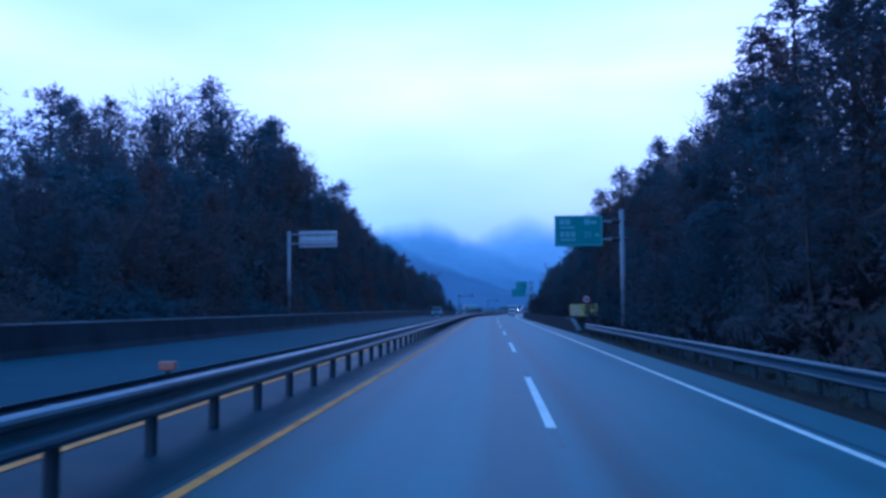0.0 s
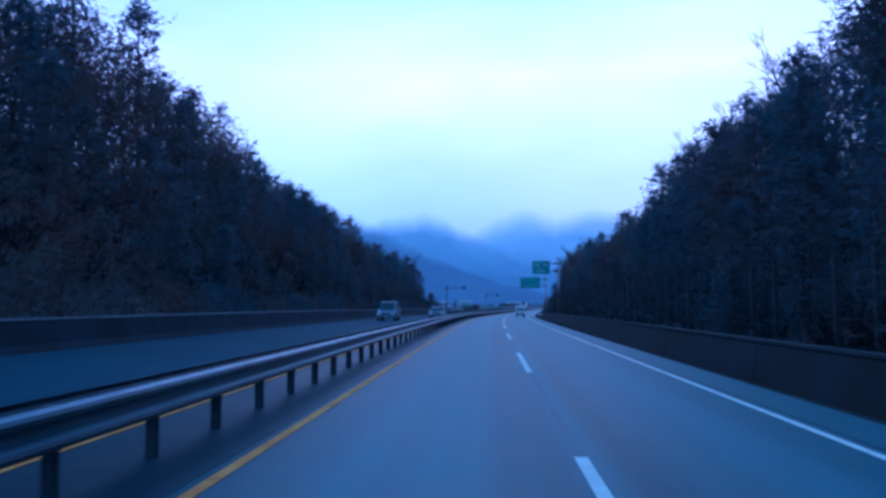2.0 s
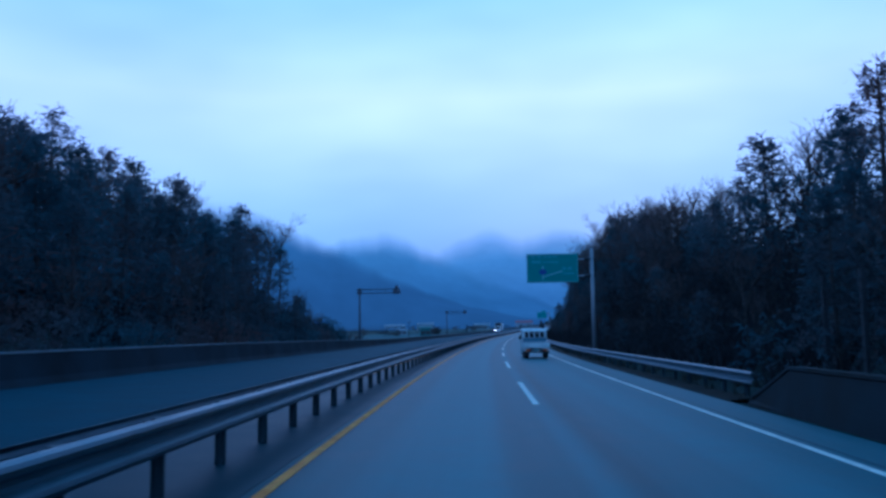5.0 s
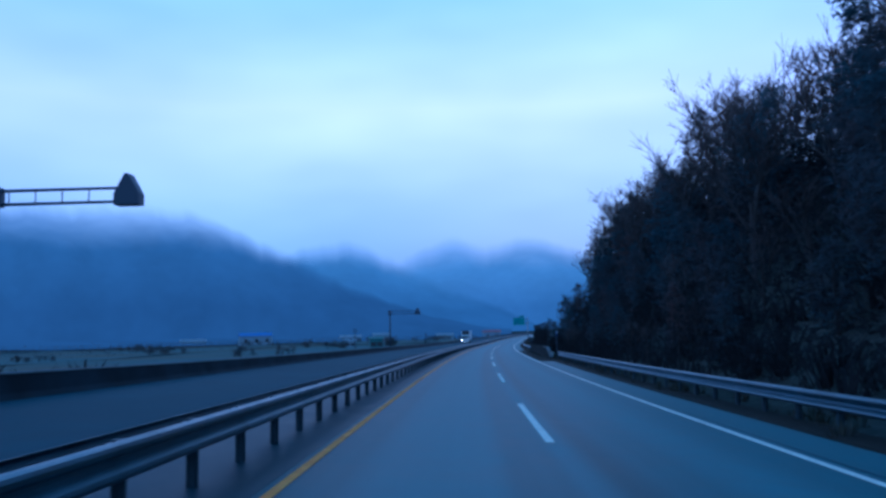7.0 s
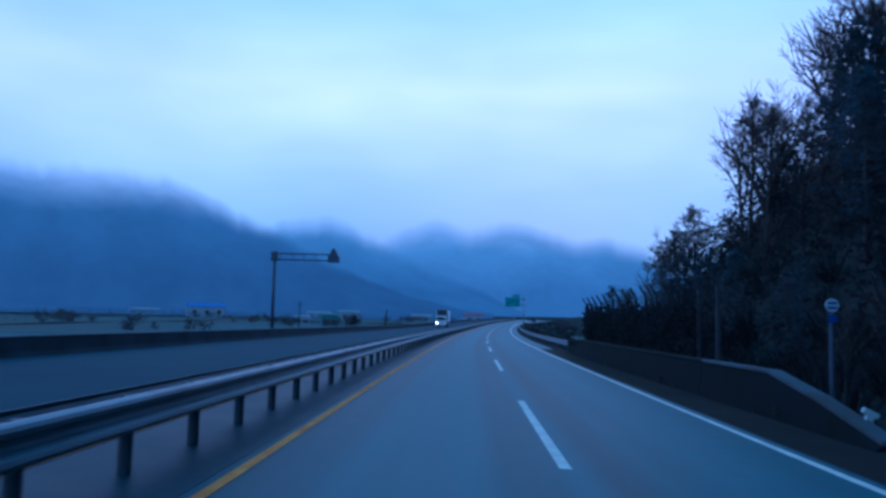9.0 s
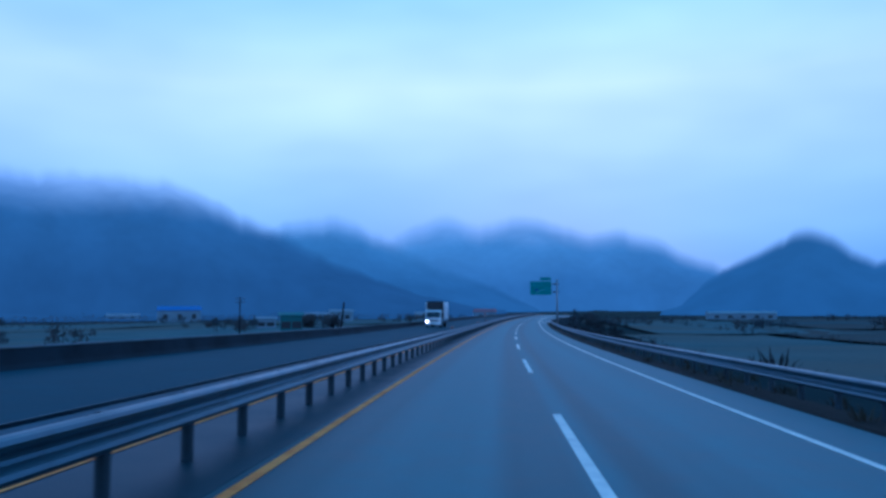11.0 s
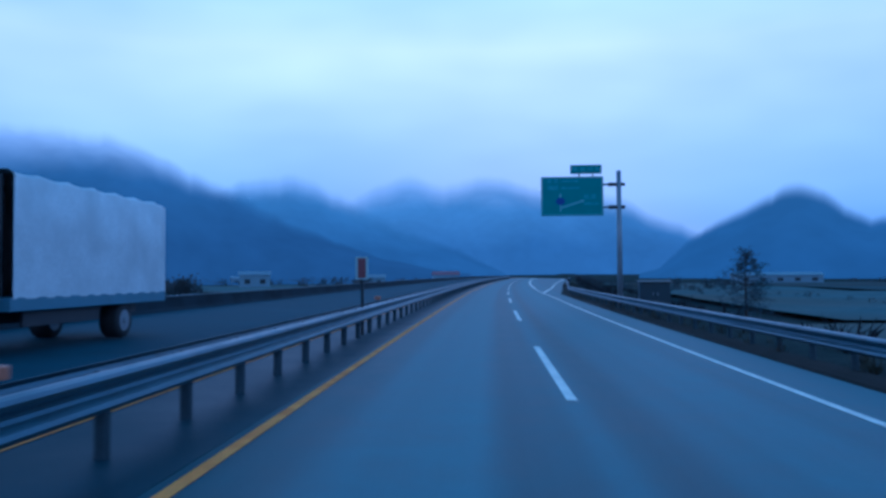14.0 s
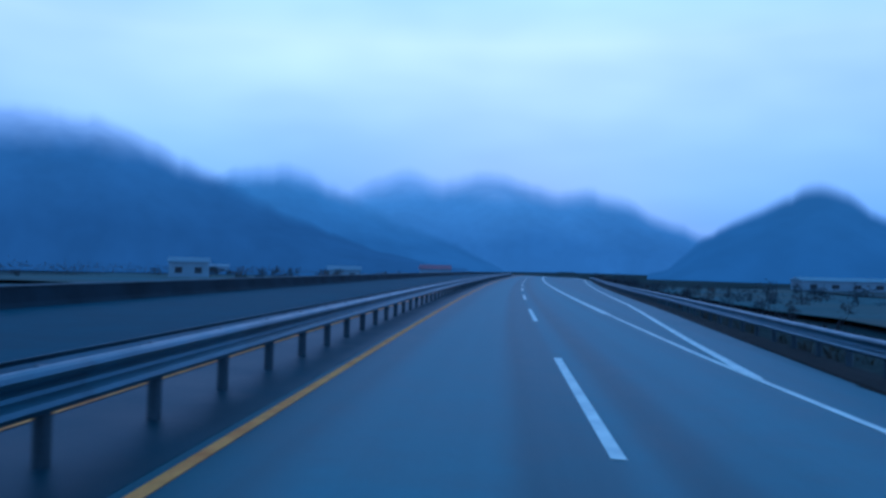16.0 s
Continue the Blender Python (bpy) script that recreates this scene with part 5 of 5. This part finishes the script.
# ---------------------------------------------------------------- vehicles
M_VAN = mat("white_paint", (0.74, 0.80, 0.80), 0.32, var=0.08, scale=1.2, fine=12, bump=0.02, dist=0.002, stain=(0.52, 0.60, 0.62), stain_scale=1.5)
M_GLASS = mat("dark_window_glass", (0.012, 0.016, 0.022), 0.08, var=0.1, bump=0, spec=0.7, rough_var=0.02)
M_TYRE = mat("tyre_rubber", (0.018, 0.018, 0.02), 0.8, var=0.2, bump=0.2)
M_RIM = mat("steel_rim", (0.30, 0.32, 0.34), 0.4, 0.6, var=0.2, bump=0.05)
M_BED = mat("bed_blue_grey", (0.09, 0.20, 0.26), 0.5, 0.2, var=0.2, scale=2, bump=0.1)
M_TAIL = mat("tail_lamp_red", (0.45, 0.05, 0.03), 0.2, var=0.1, bump=0)
M_AMBER = mat("lamp_amber", (0.60, 0.22, 0.05), 0.2, var=0.1, bump=0)
M_CLEAR = mat("lamp_clear", (0.7, 0.7, 0.7), 0.15, var=0.1, bump=0)
M_HEAD = glow("headlight_on", (1.0, 0.97, 0.9), 14.0)
M_TARP = mat("white_tarpaulin", (0.60, 0.64, 0.66), 0.6, var=0.15, scale=0.8, fine=14, bump=0.3, dist=0.02, stain=(0.48, 0.52, 0.54), stain_scale=0.9)


def wheel(parent, x, y, r, w):
    h = part("wheel", tube((x - w / 2, y, r), (x + w / 2, y, r), r * 0.62, seg=18), M_RIM, parent)
    bm = bmesh.new()
    prof = [(-w / 2, r * 0.60), (-w / 2, r * 0.92), (-w * 0.36, r), (w * 0.36, r), (w / 2, r * 0.92), (w / 2, r * 0.60)]
    rings = []
    for k in range(20):
        a = 2 * math.pi * k / 20
        rings.append([bm.verts.new((x + px, y + math.cos(a) * pr, r + math.sin(a) * pr)) for px, pr in prof])
    for k in range(20):
        for j in range(5):
            bm.faces.new((rings[k][j], rings[k][j + 1], rings[(k + 1) % 20][j + 1], rings[(k + 1) % 20][j]))
    part("tyre", bm, M_TYRE, h, smooth=True)
    part("hub", tube((x - w / 2 - 0.03, y, r), (x + w / 2 + 0.03, y, r), r * 0.18, seg=10), M_RIM, h)
    return h


def shell(outline, half, bevel=0.06):
    bm = prism(outline, -half, half, axis="y")
    bmesh.ops.bevel(bm, geom=list(bm.edges), offset=bevel, segments=2, affect="EDGES", profile=0.6)
    return bm


def pane(pts, x, thick=0.012):
    """A side window of (y, z) corners."""
    return prism(pts, x - thick, x + thick, axis="y")


def pickup(m):
    t = thing("pickup_truck", m, "white double-cab flatbed light truck on the wet lane", "truck")
    cab = part("cab", shell([(2.72, 0.50), (2.66, 1.86), (2.85, 1.97), (3.9, 1.99), (4.28, 1.90), (4.86, 1.18), (5.06, 1.02), (5.10, 0.46), (4.9, 0.36), (2.8, 0.36)], 0.84, 0.055), M_VAN, t, "white painted double cab")
    for sx in (-1, 1):
        x = 0.842 * sx
        part("window", pane([(3.00, 1.30), (2.99, 1.36), (3.02, 1.76), (3.08, 1.81), (3.48, 1.84), (3.54, 1.80), (3.60, 1.36), (3.58, 1.30)], x), M_GLASS, cab)
        part("window", pane([(3.78, 1.28), (3.75, 1.34), (3.70, 1.79), (3.75, 1.84), (4.08, 1.84), (4.20, 1.76), (4.46, 1.40), (4.52, 1.28)], x), M_GLASS, cab)
        part("door_seam", box(x - 0.006, x + 0.006, 3.66, 3.675, 0.5, 1.2), M_DARK, cab)
        part("door_seam", box(x - 0.006, x + 0.006, 2.86, 2.875, 0.5, 1.86), M_DARK, cab)
        part("door_handle", box(min(x, x + 0.03 * sx), max(x, x + 0.03 * sx), 2.98, 3.12, 0.98, 1.05, 0.008), M_DARK, cab)
        part("door_handle", box(min(x, x + 0.03 * sx), max(x, x + 0.03 * sx), 3.80, 3.94, 0.98, 1.05, 0.008), M_DARK, cab)
        part("side_marker", box(min(x, x + 0.02 * sx), max(x, x + 0.02 * sx), 3.05, 3.12, 0.76, 0.84), M_AMBER, cab)
        mir = part("mirror", box(0.93 * sx - 0.07, 0.93 * sx + 0.07, 4.42, 4.50, 1.22, 1.50, 0.02), M_DARK, t)
        part("mirror_arm", tube((0.82 * sx, 4.46, 1.25), (0.94 * sx, 4.46, 1.27), 0.015, seg=6), M_DARK, mir)
        part("wheel_arch", prism([(3.92 + 0.40 * math.cos(a), 0.30 + 0.40 * math.sin(a)) for a in [math.pi * k / 10 for k in range(11)]], x - 0.012, x + 0.012, axis="y"), M_DARK, cab)
    part("windscreen", prism([(4.30, 1.86), (4.32, 1.90), (4.86, 1.24), (4.84, 1.20)], -0.74, 0.74, axis="y"), M_GLASS, cab)
    rw = part("rear_window", box(-0.66, 0.66, 2.640, 2.668, 1.36, 1.77, 0.01), M_GLASS, cab)
    for x in (-0.36, 0.0, 0.36):
        part("bar", box(x - 0.03, x + 0.03, 2.60, 2.64, 1.34, 1.80, 0.006), M_VAN, rw)
    part("bar", box(-0.68, 0.68, 2.60, 2.64, 1.76, 1.81, 0.006), M_VAN, rw)
    part("aerial_lamp", box(0.60, 0.66, 2.75, 2.81, 1.95, 2.06, 0.01), M_DARK, cab)
    part("guard_frame", box(-0.80, 0.80, 2.52, 2.58, 0.80, 1.34, 0.015), M_BED, t, "blue-grey steel headboard")
    part("guard_rail", box(-0.80, 0.80, 2.49, 2.55, 1.02, 1.08, 0.01), M_CLEAR, t)
    part("bed_floor", box(-0.83, 0.83, 0.06, 2.56, 0.70, 0.78, 0.01), M_BED, t, "blue-grey load bed")
    for sx in (-1, 1):
        g = part("side_gate", box(min(0.81 * sx, 0.86 * sx), max(0.81 * sx, 0.86 * sx), 0.06, 2.56, 0.70, 1.06, 0.012), M_VAN, t)
        part("top_rail", box(min(0.80 * sx, 0.87 * sx), max(0.80 * sx, 0.87 * sx), 0.06, 2.56, 1.04, 1.075, 0.008), M_BED, g)
        part("corner_post", box(min(0.80 * sx, 0.875 * sx), max(0.80 * sx, 0.875 * sx), 0.03, 0.12, 0.70, 1.09, 0.01), M_BED, g)
        lamp = part("tail_lamp", box(0.62 * sx - 0.20, 0.62 * sx + 0.20, -0.06, 0.02, 0.50, 0.64, 0.012), M_TAIL, t, "red tail lamp")
        part("indicator", box(0.62 * sx - 0.06, 0.62 * sx + 0.06, -0.072, -0.05, 0.515, 0.625), M_AMBER, lamp)
        part("reversing_lamp", box(0.76 * sx - 0.045, 0.76 * sx + 0.045, -0.072, -0.05, 0.515, 0.625), M_CLEAR, lamp)
        part("mudguard", box(0.62 * sx - 0.16, 0.62 * sx + 0.16, 0.32, 0.34, 0.22, 0.62), M_DARK, t)
        part("chassis_rail", box(0.36 * sx - 0.04, 0.36 * sx + 0.04, 0.0, 4.6, 0.46, 0.60), M_DARK, t)
        part("spare_bracket", tube((0.5 * sx, 1.5, 0.45), (0.5 * sx, 2.0, 0.45), 0.12, seg=10), M_DARK, t)
    g = part("tailgate", box(-0.86, 0.86, 0.0, 0.055, 0.70, 1.06, 0.012), M_VAN, t, "white tailgate")
    part("top_rail", box(-0.87, 0.87, -0.01, 0.065, 1.04, 1.075, 0.008), M_BED, g)
    part("number_plate", box(-0.17, 0.17, -0.045, -0.03, 0.50, 0.62), M_SIGN_WHITE, t)
    part("bumper", box(-0.84, 0.84, -0.03, 0.06, 0.40, 0.50, 0.015), M_DARK, t)
    for sx in (-1, 1):
        wheel(t, 0.70 * sx, 3.92, 0.30, 0.19)
        wheel(t, 0.62 * sx, 1.02, 0.27, 0.28)
    return t


pickup(place(230.0, 5.70, 0.008))
board = thing("board", place(230.0, 5.70, 0.008) @ pose(0, 0, 0.78), "pale wet board lying on the truck bed", "board")
part("panel", box(-0.62, 0.34, 0.5, 2.2, 0.004, 0.05, 0.008), M_TARP, board)
part("batten", box(-0.60, 0.32, 1.0, 1.08, 0.052, 0.085, 0.006), M_TARP, board)


def box_truck(m):
    """Faces the traffic: its front is at y = 0 and it reaches back along +y."""
    t = thing("box_truck", m, "white tarpaulin box truck with headlights on", "truck")
    cab = part("cab", shell([(0.10, 0.45), (0.0, 0.60), (0.02, 1.25), (0.30, 2.15), (0.55, 2.28), (1.70, 2.28), (1.72, 0.45)], 1.02, 0.07), M_VAN, t, "white painted cab")
    part("windscreen", prism([(0.03, 1.30), (0.005, 1.32), (0.265, 2.06), (0.29, 2.04)], -0.90, 0.90, axis="y"), M_GLASS, cab)
    part("grille", box(-0.62, 0.62, -0.02, 0.02, 0.82, 1.02, 0.01), M_DARK, cab)
    part("bumper", box(-1.04, 1.04, -0.08, 0.10, 0.38, 0.64, 0.03), M_VAN, cab)
    for sx in (-1, 1):
        part("window", pane([(0.42, 1.30), (0.62, 2.02), (1.40, 2.04), (1.42, 1.30)], 1.022 * sx), M_GLASS, cab)
        part("headlight", box(0.80 * sx - 0.15, 0.80 * sx + 0.15, -0.035, 0.03, 0.70, 0.86, 0.02), M_HEAD if sx < 0 else M_CLEAR, cab, "lit headlight" if sx < 0 else "unlit headlight")
        part("indicator", box(0.80 * sx - 0.15, 0.80 * sx + 0.15, -0.03, 0.02, 0.88, 0.96, 0.01), M_AMBER, cab)
        mir = part("mirror", box(1.22 * sx - 0.11, 1.22 * sx + 0.11, 0.30, 0.38, 1.42, 1.95, 0.02), M_DARK, t)
        part("mirror_arm", tube((1.0 * sx, 0.40, 1.95), (1.24 * sx, 0.34, 1.95), 0.02, seg=6), M_DARK, mir)
        part("door_seam", box(1.015 * sx - 0.01, 1.015 * sx + 0.01, 1.50, 1.515, 0.5, 2.1), M_DARK, cab)
        part("under_guard", box(0.98 * sx - 0.03, 0.98 * sx + 0.03, 2.6, 5.6, 0.5, 0.8, 0.01), M_DARK, t)
    part("front_panel", box(-1.02, 1.02, 1.87, 1.93, 1.10, 3.34, 0.01), M_DARK, t, "dark open front frame of the box")
    part("frame_edge", box(-1.20, -1.03, 1.84, 1.96, 1.10, 3.42, 0.02), M_TARP, t)
    bm = bmesh.new()
    n = 26
    cols = []
    for i in range(n + 1):
        y = 1.95 + 6.9 * i / n
        w = 1.19 + 0.018 * math.cos(i * 2.6)
        z = 3.42 - 0.05 * abs(math.sin(i * math.pi / 4.0)) - 0.02 * i / n
        cols.append([bm.verts.new(p) for p in ((-w, y, 1.05), (-w, y, 2.2), (-w, y, z - 0.06), (-w * 0.9, y, z + 0.02), (0, y, z + 0.06), (w * 0.9, y, z + 0.02), (w, y, z - 0.06), (w, y, 2.2), (w, y, 1.05))])
    for i in range(n):
        for j in range(8):
            bm.faces.new((cols[i][j], cols[i][j + 1], cols[i + 1][j + 1], cols[i + 1][j]))
    bm.faces.new(cols[n])
    bmesh.ops.recalc_face_normals(bm, faces=bm.faces)
    tarp = part("tarpaulin", bm, M_TARP, t, "white rippled tarpaulin cover", smooth=True)
    for i in range(5):
        y = 2.3 + 1.5 * i
        part("loop", box(-1.215, -1.17, y, y + 0.35, 3.33, 3.45, 0.01), M_DARK, tarp)
    part("bed", box(-1.19, 1.19, 1.90, 8.86, 0.82, 1.08, 0.015), M_BED, t)
    part("chassis", box(-0.45, 0.45, 1.0, 8.7, 0.55, 0.80), M_DARK, t)
    for sx in (-1, 1):
        wheel(t, 0.90 * sx, 1.05, 0.42, 0.26)
        wheel(t, 0.86 * sx, 6.7, 0.42, 0.44)
    part("number_plate", box(-0.26, 0.26, -0.10, -0.08, 0.44, 0.56), M_SIGN_WHITE, t)
    return t


box_truck(place(471.5, -7.35, 0.008))


M_SILVER = mat("silver_paint", (0.13, 0.17, 0.21), 0.35, 0.2, var=0.08, scale=1.2, fine=12, bump=0.02, dist=0.002)


def car(m, label, tall=0.0, category="car"):
    """Front at y = 0, reaching back along +y."""
    t = thing("car", m, label, category)
    body = part("body", shell([(0.05, 0.32), (0.0, 0.62), (0.25, 0.80), (1.15, 0.92 + tall * 0.3), (4.3, 0.95 + tall * 0.4), (4.45, 0.62), (4.40, 0.32)], 0.88, 0.07), M_SILVER, t)
    cabin = part("cabin", shell([(1.05, 0.88), (1.85, 1.42 + tall), (2.1, 1.46 + tall), (3.5, 1.44 + tall), (4.25, 0.98 + tall * 0.5), (4.28, 0.88)], 0.74, 0.08), M_SILVER, t)
    part("windscreen", prism([(1.12, 0.98), (1.09, 1.00), (1.80, 1.41 + tall), (1.83, 1.38 + tall)], -0.62, 0.62, axis="y"), M_GLASS, cabin)
    for sx in (-1, 1):
        part("window", pane([(1.55, 0.98), (1.98, 1.36 + tall), (2.65, 1.38 + tall), (2.65, 0.98)], 0.742 * sx), M_GLASS, cabin)
        part("window", pane([(2.75, 0.98), (2.75, 1.38 + tall), (3.42, 1.36 + tall), (3.85, 0.98)], 0.742 * sx), M_GLASS, cabin)
        part("headlight", box(0.62 * sx - 0.16, 0.62 * sx + 0.16, -0.01, 0.1, 0.60, 0.74, 0.02), M_CLEAR, body)
        wheel(t, 0.78 * sx, 0.85, 0.32, 0.2)
        wheel(t, 0.78 * sx, 3.5, 0.32, 0.2)
    for sx in (-1, 1):
        x = 0.882 * sx
        for y in (1.62, 2.70, 3.72):
            part("door_seam", box(x - 0.006, x + 0.006, y, y + 0.014, 0.36, 0.92), M_DARK, body)
        for y in (2.48, 3.52):
            part("door_handle", box(min(x, x + 0.03 * sx), max(x, x + 0.03 * sx), y, y + 0.16, 0.80, 0.84, 0.006), M_SILVER, body)
        part("sill_strip", box(x - 0.012, x + 0.012, 1.25, 3.1, 0.30, 0.37, 0.006), M_DARK, body)
        mir = part("mirror", box(0.98 * sx - 0.10, 0.98 * sx + 0.10, 1.50, 1.60, 0.96, 1.10, 0.03), M_SILVER, t)
        part("mirror_arm", tube((0.76 * sx, 1.56, 0.98), (0.95 * sx, 1.55, 1.0), 0.02, seg=6), M_DARK, mir)
        for y in (0.85, 3.5):
            part("wheel_arch", prism([(y + 0.39 * math.cos(a), 0.32 + 0.39 * math.sin(a)) for a in [math.pi * k / 10 for k in range(11)]], x - 0.008, x + 0.008, axis="y"), M_DARK, body)
        part("fog_lamp", box(0.60 * sx - 0.07, 0.60 * sx + 0.07, -0.012, 0.05, 0.40, 0.47, 0.01), M_CLEAR, body)
        part("roof_rail", box(0.66 * sx - 0.02, 0.66 * sx + 0.02, 2.1, 3.6, 1.44 + tall, 1.475 + tall, 0.008), M_DARK, cabin)
    part("bumper", box(-0.86, 0.86, -0.05, 0.14, 0.30, 0.55, 0.05), M_SILVER, body)
    part("grille", box(-0.42, 0.42, -0.058, 0.0, 0.58, 0.70, 0.01), M_DARK, body)
    part("air_intake", box(-0.50, 0.50, -0.058, 0.0, 0.34, 0.40, 0.008), M_DARK, body)
    part("bonnet_seam", box(-0.74, 0.74, 0.262, 0.274, 0.795, 0.812), M_DARK, body)
    for dx in (-0.25, 0.2):
        part("wiper", tube((dx, 1.10, 1.00 + tall * 0.02), (dx + 0.42, 1.34, 1.15 + tall * 0.4), 0.010, seg=5), M_DARK, cabin)
    part("number_plate", box(-0.24, 0.24, -0.07, -0.05, 0.42, 0.52), M_SIGN_WHITE, body)
    return t


car(place(152.5, -7.4, 0.008), "pale silver van on the other carriageway in the rain", 0.35, "van")
car(place(167.5, -3.9, 0.008), "pale silver car on the other carriageway in the rain")

# orange reflectors on the median rail
M_ORANGE = mat("orange_reflector", (0.46, 0.16, 0.09), 0.4, var=0.1, bump=0)
for s_ in (17.6, 425.5, 465.0, 485.0):
    t = thing("median_marker", place(s_, -1.12, 0.80), "small orange reflector on the median guardrail", "reflector", "median reflectors")
    part("stem", box(-0.02, 0.02, -0.02, 0.02, 0.0, 0.06), M_DARK, t)
    part("lens", box(-0.10, 0.10, -0.04, 0.04, 0.05, 0.16, 0.02), M_ORANGE, t)

M_RED_FADED = mat("faded_red", (0.20, 0.050, 0.055), 0.6, var=0.2, scale=4, fine=30, bump=0)
t = thing("median_sign", place(481.2, -1.0, 0, upright=True), "narrow white plate with red panel on a median post", "road sign")
part("post", tube((0, 0, -0.3), (0, 0, 2.06), 0.045, seg=10), M_DARK, t)
plate = part("plate", box(-0.18, 0.18, -0.06, -0.045, 1.52, 2.14, 0.005), M_SIGN_WHITE, t, "dull white plate")
part("stripe", box(-0.11, 0.11, -0.068, -0.06, 1.56, 2.10), M_RED_FADED, plate, "faded red centre panel")
part("clamp", box(-0.07, 0.07, -0.045, 0.05, 1.70, 1.78, 0.01), M_DARK, t)

# ---------------------------------------------------------------- guardrails, pieces last
guardrail(-0.95, -12, 720, 0.462, ME_POST, (1, -1), "double-sided galvanised steel median guardrail", 1.9803, 1.04)
guardrail(9.4, -12, 66, 0.38, ME_POST_R, (-1,), "galvanised steel roadside guardrail")
guardrail(9.4, 198, 313.5, 0.38, ME_POST_R, (-1,), "galvanised steel roadside guardrail")
guardrail(9.4, 362, 722, 0.38, ME_POST_R, (-1,), "galvanised steel roadside guardrail", opens=True)
